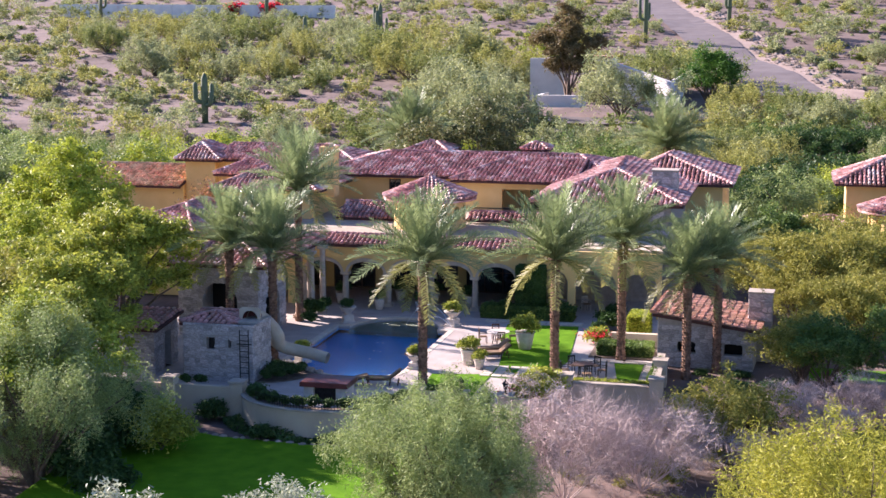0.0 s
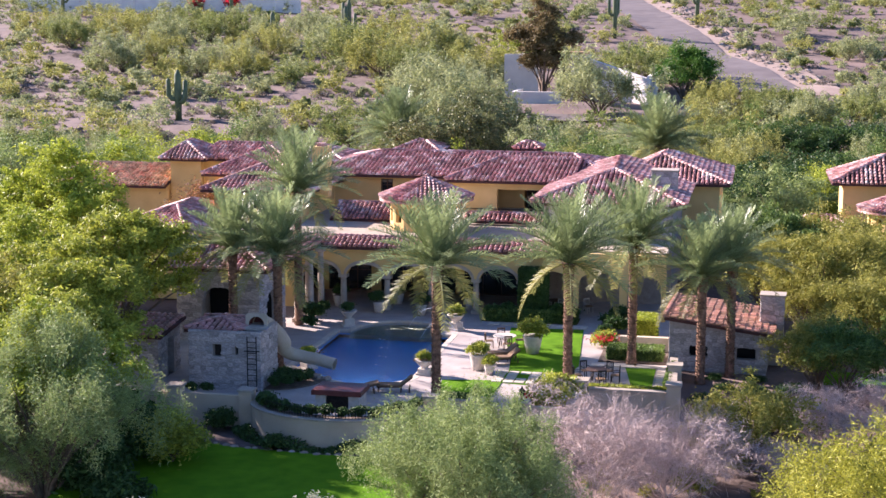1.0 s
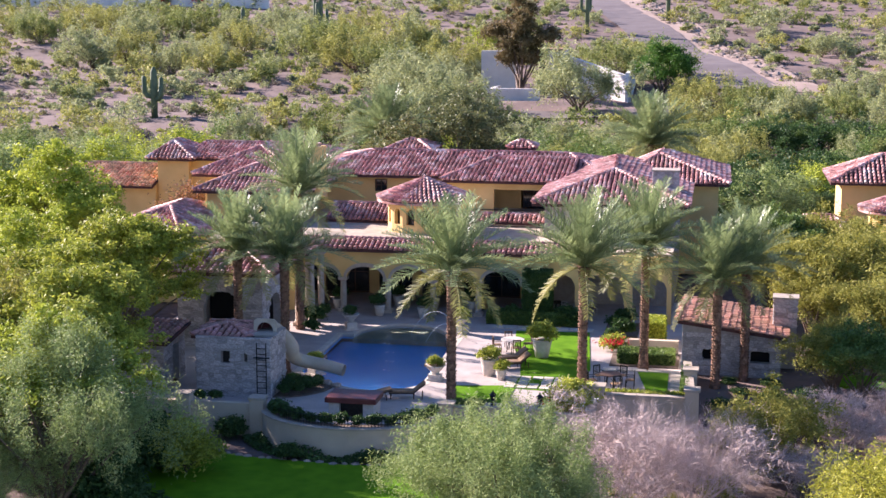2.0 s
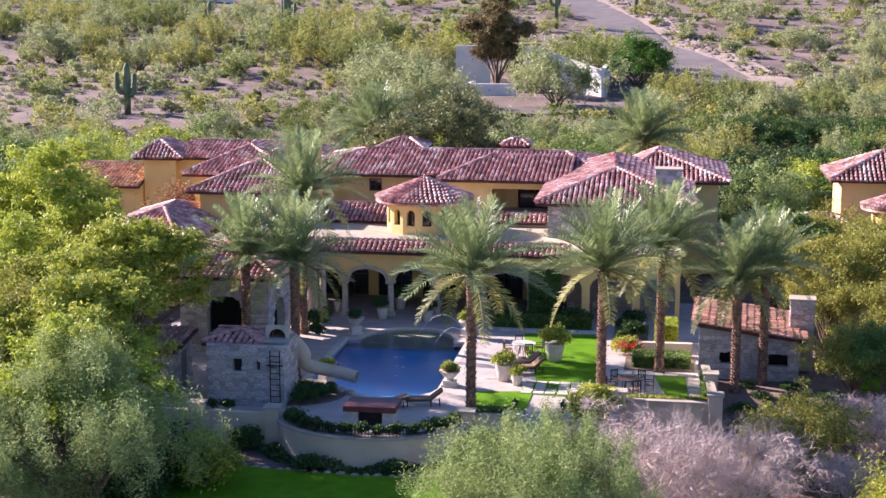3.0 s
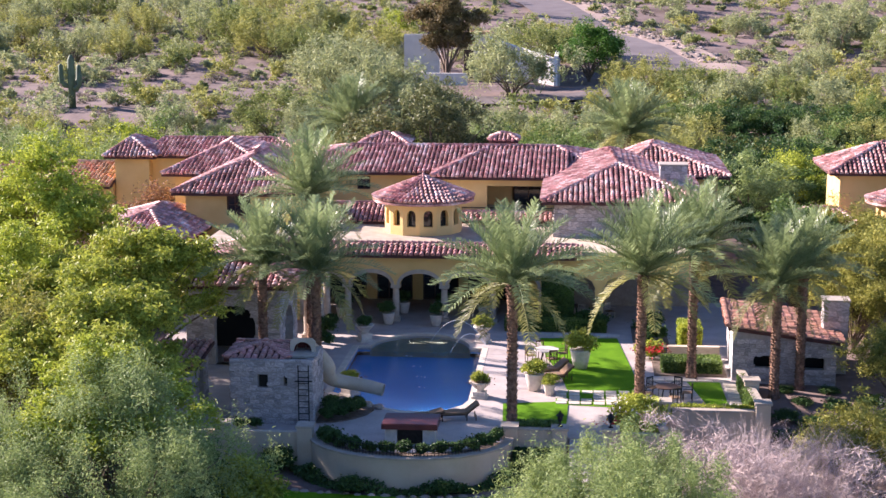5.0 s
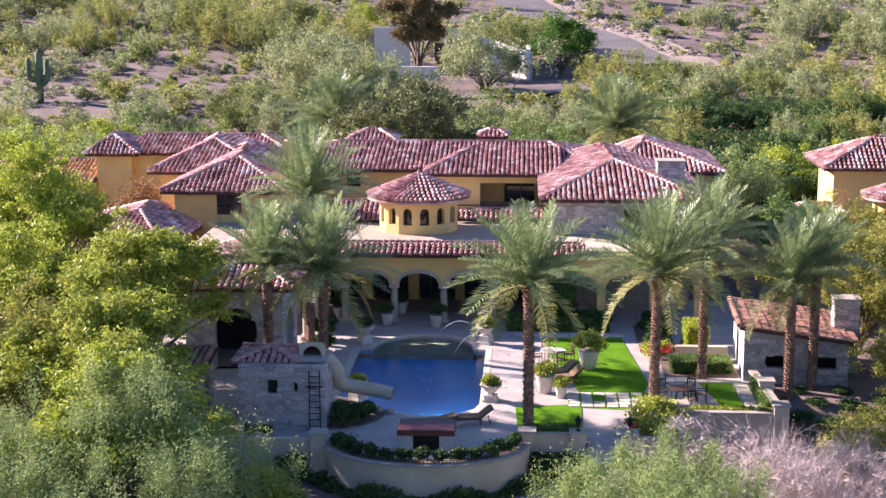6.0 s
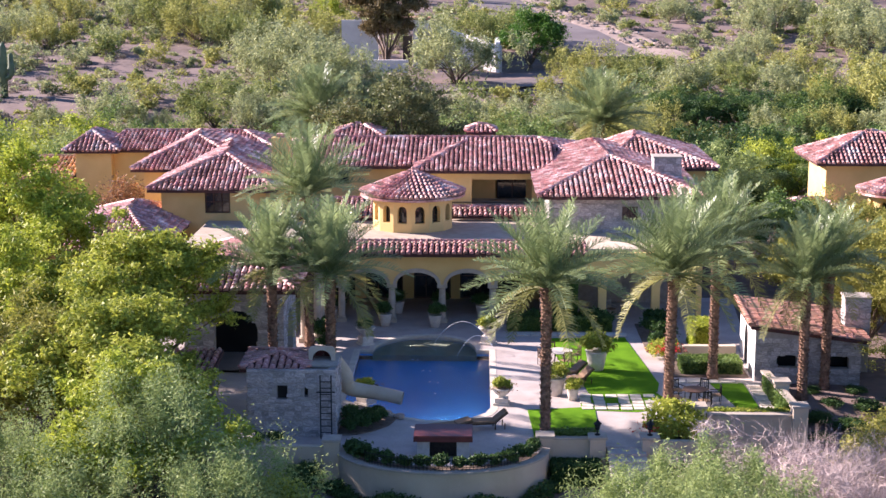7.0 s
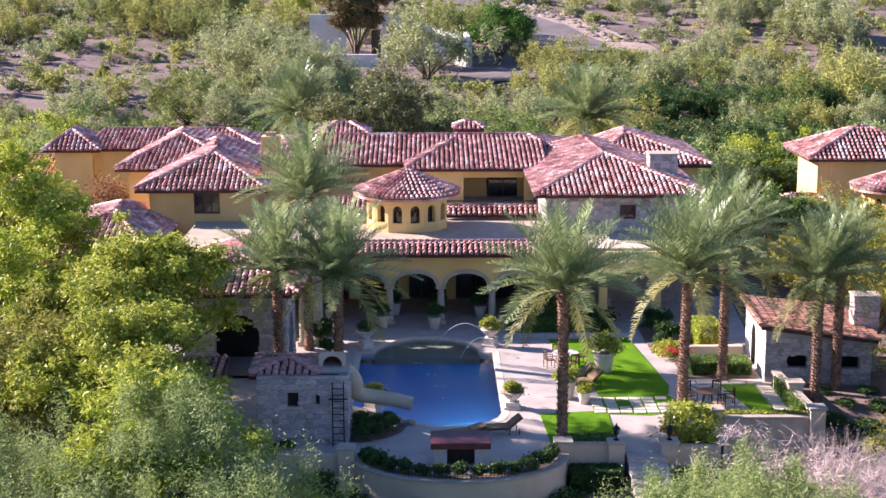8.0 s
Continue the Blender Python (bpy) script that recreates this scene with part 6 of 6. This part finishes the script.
tree(on_ground(-26, 190), HEDGE[2], "bright yellow-green tree on the hill", 0, 1.3)
tree(on_ground(-24, 150), HM[0], "grey-green palo verde on the hill", 70, 1.3)
tree(on_ground(-18, 106), HM[0], "large grey-green palo verde behind the garden", 120, 1.8)

for x, y, s in ((-119, 228, 1.5), (-110, 220, 1.4), (-103, 228, 1.6), (-94, 220, 1.5), (-88, 230, 1.5), (-81, 220, 1.3), (-75, 230, 1.4), (-69, 222, 1.3), (-56, 226, 1.5), (-129, 222, 1.4), (-137, 230, 1.5), (-99, 205, 1.6), (-118, 204, 1.5), (-52, 178, 1.9), (-44, 168, 1.7), (-38, 184, 2.0), (-60, 192, 1.6), (-34, 160, 1.6), (-74, 200, 1.5),
                (48, 176, 1.2), (58, 168, 1.3), (42, 150, 1.1), (66, 190, 1.2), (54, 210, 1.1), (36, 200, 1.0)):
    k = int(abs(x)) % 3
    tree(on_ground(x, y), HM[k], ("large soft grey-green palo verde high on the slope", "large soft green palo verde high on the slope", "large soft olive-green palo verde high on the slope")[k], x * 13, s, group="desert trees")

# white wall at the top of the slope
tw_ = Geo()
for k in range(12):
    x0_, x1_ = -174 + 6.5 * k, -174 + 6.5 * (k + 1)
    tw_.box(x0_, x1_, 290 + 0.3 * (k % 2), 290.6 + 0.3 * (k % 2), min(ground_z(x0_, 290), ground_z(x1_, 290)) - 1, ground_z(-130, 290) + 3.6 - 0.12 * (k // 3))
solid("wall_hill", tw_, WHITE, "long white boundary wall on the hill", "boundary wall", "structure")
RB = bush_mesh(4.5, 4.4, 350, L_RED, 0.5, 60, 26, 0.6)
for x in (-124, -114, -158):
    shrub((x, 292.5, ground_z(x, 292)), RB, 0.75 if x > -150 else 0.6, "red flowering bougainvillea by the white wall", "bougainvillea", "bougainvilleas")


def saguaro(at, h, arms, seed, label="tall green saguaro cactus with raised arms"):
    rng = random.Random(seed)
    t = thing("saguaro", label, "cactus", at, rng.uniform(0, 360), "saguaros")
    part("stem", Geo().tube([(0, 0, -0.3), (0, 0, h * 0.5), (0, 0, h * 0.9), (0, 0, h)], [0.42, 0.5, 0.46, 0.15], 12), CACTUS, t, smooth=True)
    for i in range(arms):
        a, z, q = i * 2.4 + rng.uniform(-0.4, 0.4), h * rng.uniform(0.35, 0.5), h * rng.uniform(0.25, 0.45)
        c, s = math.cos(a), math.sin(a)
        part("arm", Geo().tube([(0, 0, z), (c * 0.9, s * 0.9, z + 0.1), (c * 1.3, s * 1.3, z + 0.6), (c * 1.35, s * 1.35, z + q), (c * 1.35, s * 1.35, z + q + 0.25)], [0.3, 0.33, 0.34, 0.32, 0.1], 10), CACTUS, t, smooth=True)


saguaro(on_ground(-58, 110.5), 7.0, 3, 1)
saguaro((-62, 214, ground_z(-62, 214) - 1.2), 11, 5, 2)
saguaro(on_ground(-80, 219), 7, 0, 3, "single straight saguaro cactus")
saguaro(on_ground(-10, 236), 12, 2, 4)
saguaro(on_ground(6, 262), 11, 1, 5)
saguaro(on_ground(-152, 270), 8.5, 2, 6)
saguaro(on_ground(-112, 283), 9.5, 1, 7)

# large soft palo verdes on the lower slope
for i in range(26):
    y = rng.uniform(92, 190)
    x = rng.uniform(-1, 1) * (34 + y * 0.3) - 12
    if not near_road(x, y, 9) and not clearing(x, y):
        k = rng.choice((0, 0, 0, 1, 2))
        tree(on_ground(x, y), HM[k], ("broad soft grey-green palo verde", "broad soft green palo verde", "broad soft olive-green palo verde")[k] + " on the slope", rng.uniform(0, 360), rng.uniform(1.1, 1.9), group="desert trees")

# single larger desert trees, then the uncountable scrub
far = {0: [], 1: [], 2: []}
nrng = np.random.default_rng(12)
for i in range(1150):
    y = 70 + 300 * rng.random() ** 1.1
    x = rng.uniform(-1, 1) * (42 + y * 0.42) - 15 - 0.10 * (y - 80)
    if near_road(x, y) or clearing(x, y) and i % 5 < 3:
        continue
    k, s = rng.choice((0, 0, 1, 2)), 0.3 + 0.85 * rng.random() ** 1.3
    if y < 92:
        tree(on_ground(x, y), HM[k], ("grey-green palo verde on the desert slope", "green palo verde on the desert slope", "olive-green palo verde on the desert slope")[k], rng.uniform(0, 360), s, group="desert trees")
    else:
        blobs = [(x + rng.uniform(-2, 2) * s, y + rng.uniform(-2, 2) * s, ground_z(x, y) + rng.uniform(1, 2.4) * s, rng.uniform(1, 2.2) * s, rng.uniform(1, 2.2) * s, rng.uniform(1, 1.8) * s) for _ in range(6)]
        far[k].append(clumped(blobs, int(14 + 16 * s), 26, 0.30 * s + 0.08, 900 + i, 0.95)[0])
for k, m in ((0, H_SAGE), (1, H_GREEN), (2, H_OLIVE)):
    tagged(new("far_desert_trees", leaf_mesh("far_desert_trees", np.concatenate(far[k]), 0.18, m, 40 + k, aspect=3.0, rise=0.4)), "far palo verdes scattered over the upper slope", "desert trees", kind="stuff")
scrub = {0: [], 1: [], 2: [], 4: []}
for i in range(6000):
    y = 66 + 330 * rng.random() ** 1.15
    x = rng.uniform(-1, 1) * (42 + y * 0.42) - 15 - 0.10 * (y - 80)
    if near_road(x, y, 7):
        continue
    r = rng.uniform(0.35, 1.2)
    n = int(26 + 56 * r)
    p = nrng.normal(size=(n, 3))
    p /= np.linalg.norm(p, axis=1)[:, None]
    p *= nrng.uniform(0.5, 1.0, (n, 1)) * r
    p[:, 2] = np.abs(p[:, 2]) * 0.85
    scrub[rng.choice((0, 0, 1, 2, 4, 4))].append(p + np.array([x, y, ground_z(x, y)]))
for k, m in ((0, H_SAGE), (1, H_GREEN), (2, H_OLIVE), (4, H_GREY)):
    tagged(new("desert_scrub", leaf_mesh("desert_scrub", np.concatenate(scrub[k]), 0.17, m, k, aspect=2.6)), "low dry desert scrub scattered over the slope", "scrub", kind="stuff")
scr = []
for i in range(420):
    x, y = rng.uniform(-24, 40), rng.uniform(-48, -13.4)
    if -11 < x < 7 and y > -27.5 or 7 < x < 9.3 and y > -18:
        continue
    r = rng.uniform(0.15, 0.5)
    p = nrng.normal(size=(70, 3))
    p *= (0.5 * r)
    p[:, 2] = np.abs(p[:, 2])
    scr.append(p + np.array([x, y, ground_z(x, y)]))
tagged(new("dry_grass", leaf_mesh("dry_grass", np.concatenate(scr), 0.07, L_OLIVE, 9, aspect=4)), "dry tufts of grass on bare earth", "grass", kind="stuff")
rocks = Geo()
for i in range(420):
    u = rng.random()
    y = 160 + 150 * u
    xr = float(np.interp(y, [p[1] for p in ROAD_LINE], [p[0] for p in ROAD_LINE])) + 7.0 + rng.uniform(0, 6)
    s = rng.uniform(0.25, 0.8)
    rocks.lathe([(s * 0.8, -0.2), (s, s * 0.3), (s * 0.5, s * 0.7)], 5, (xr, y, ground_z(xr, y)))
solid("rocks", rocks, ROCK, "pale loose rocks along the road edge", "rocks", "stuff")
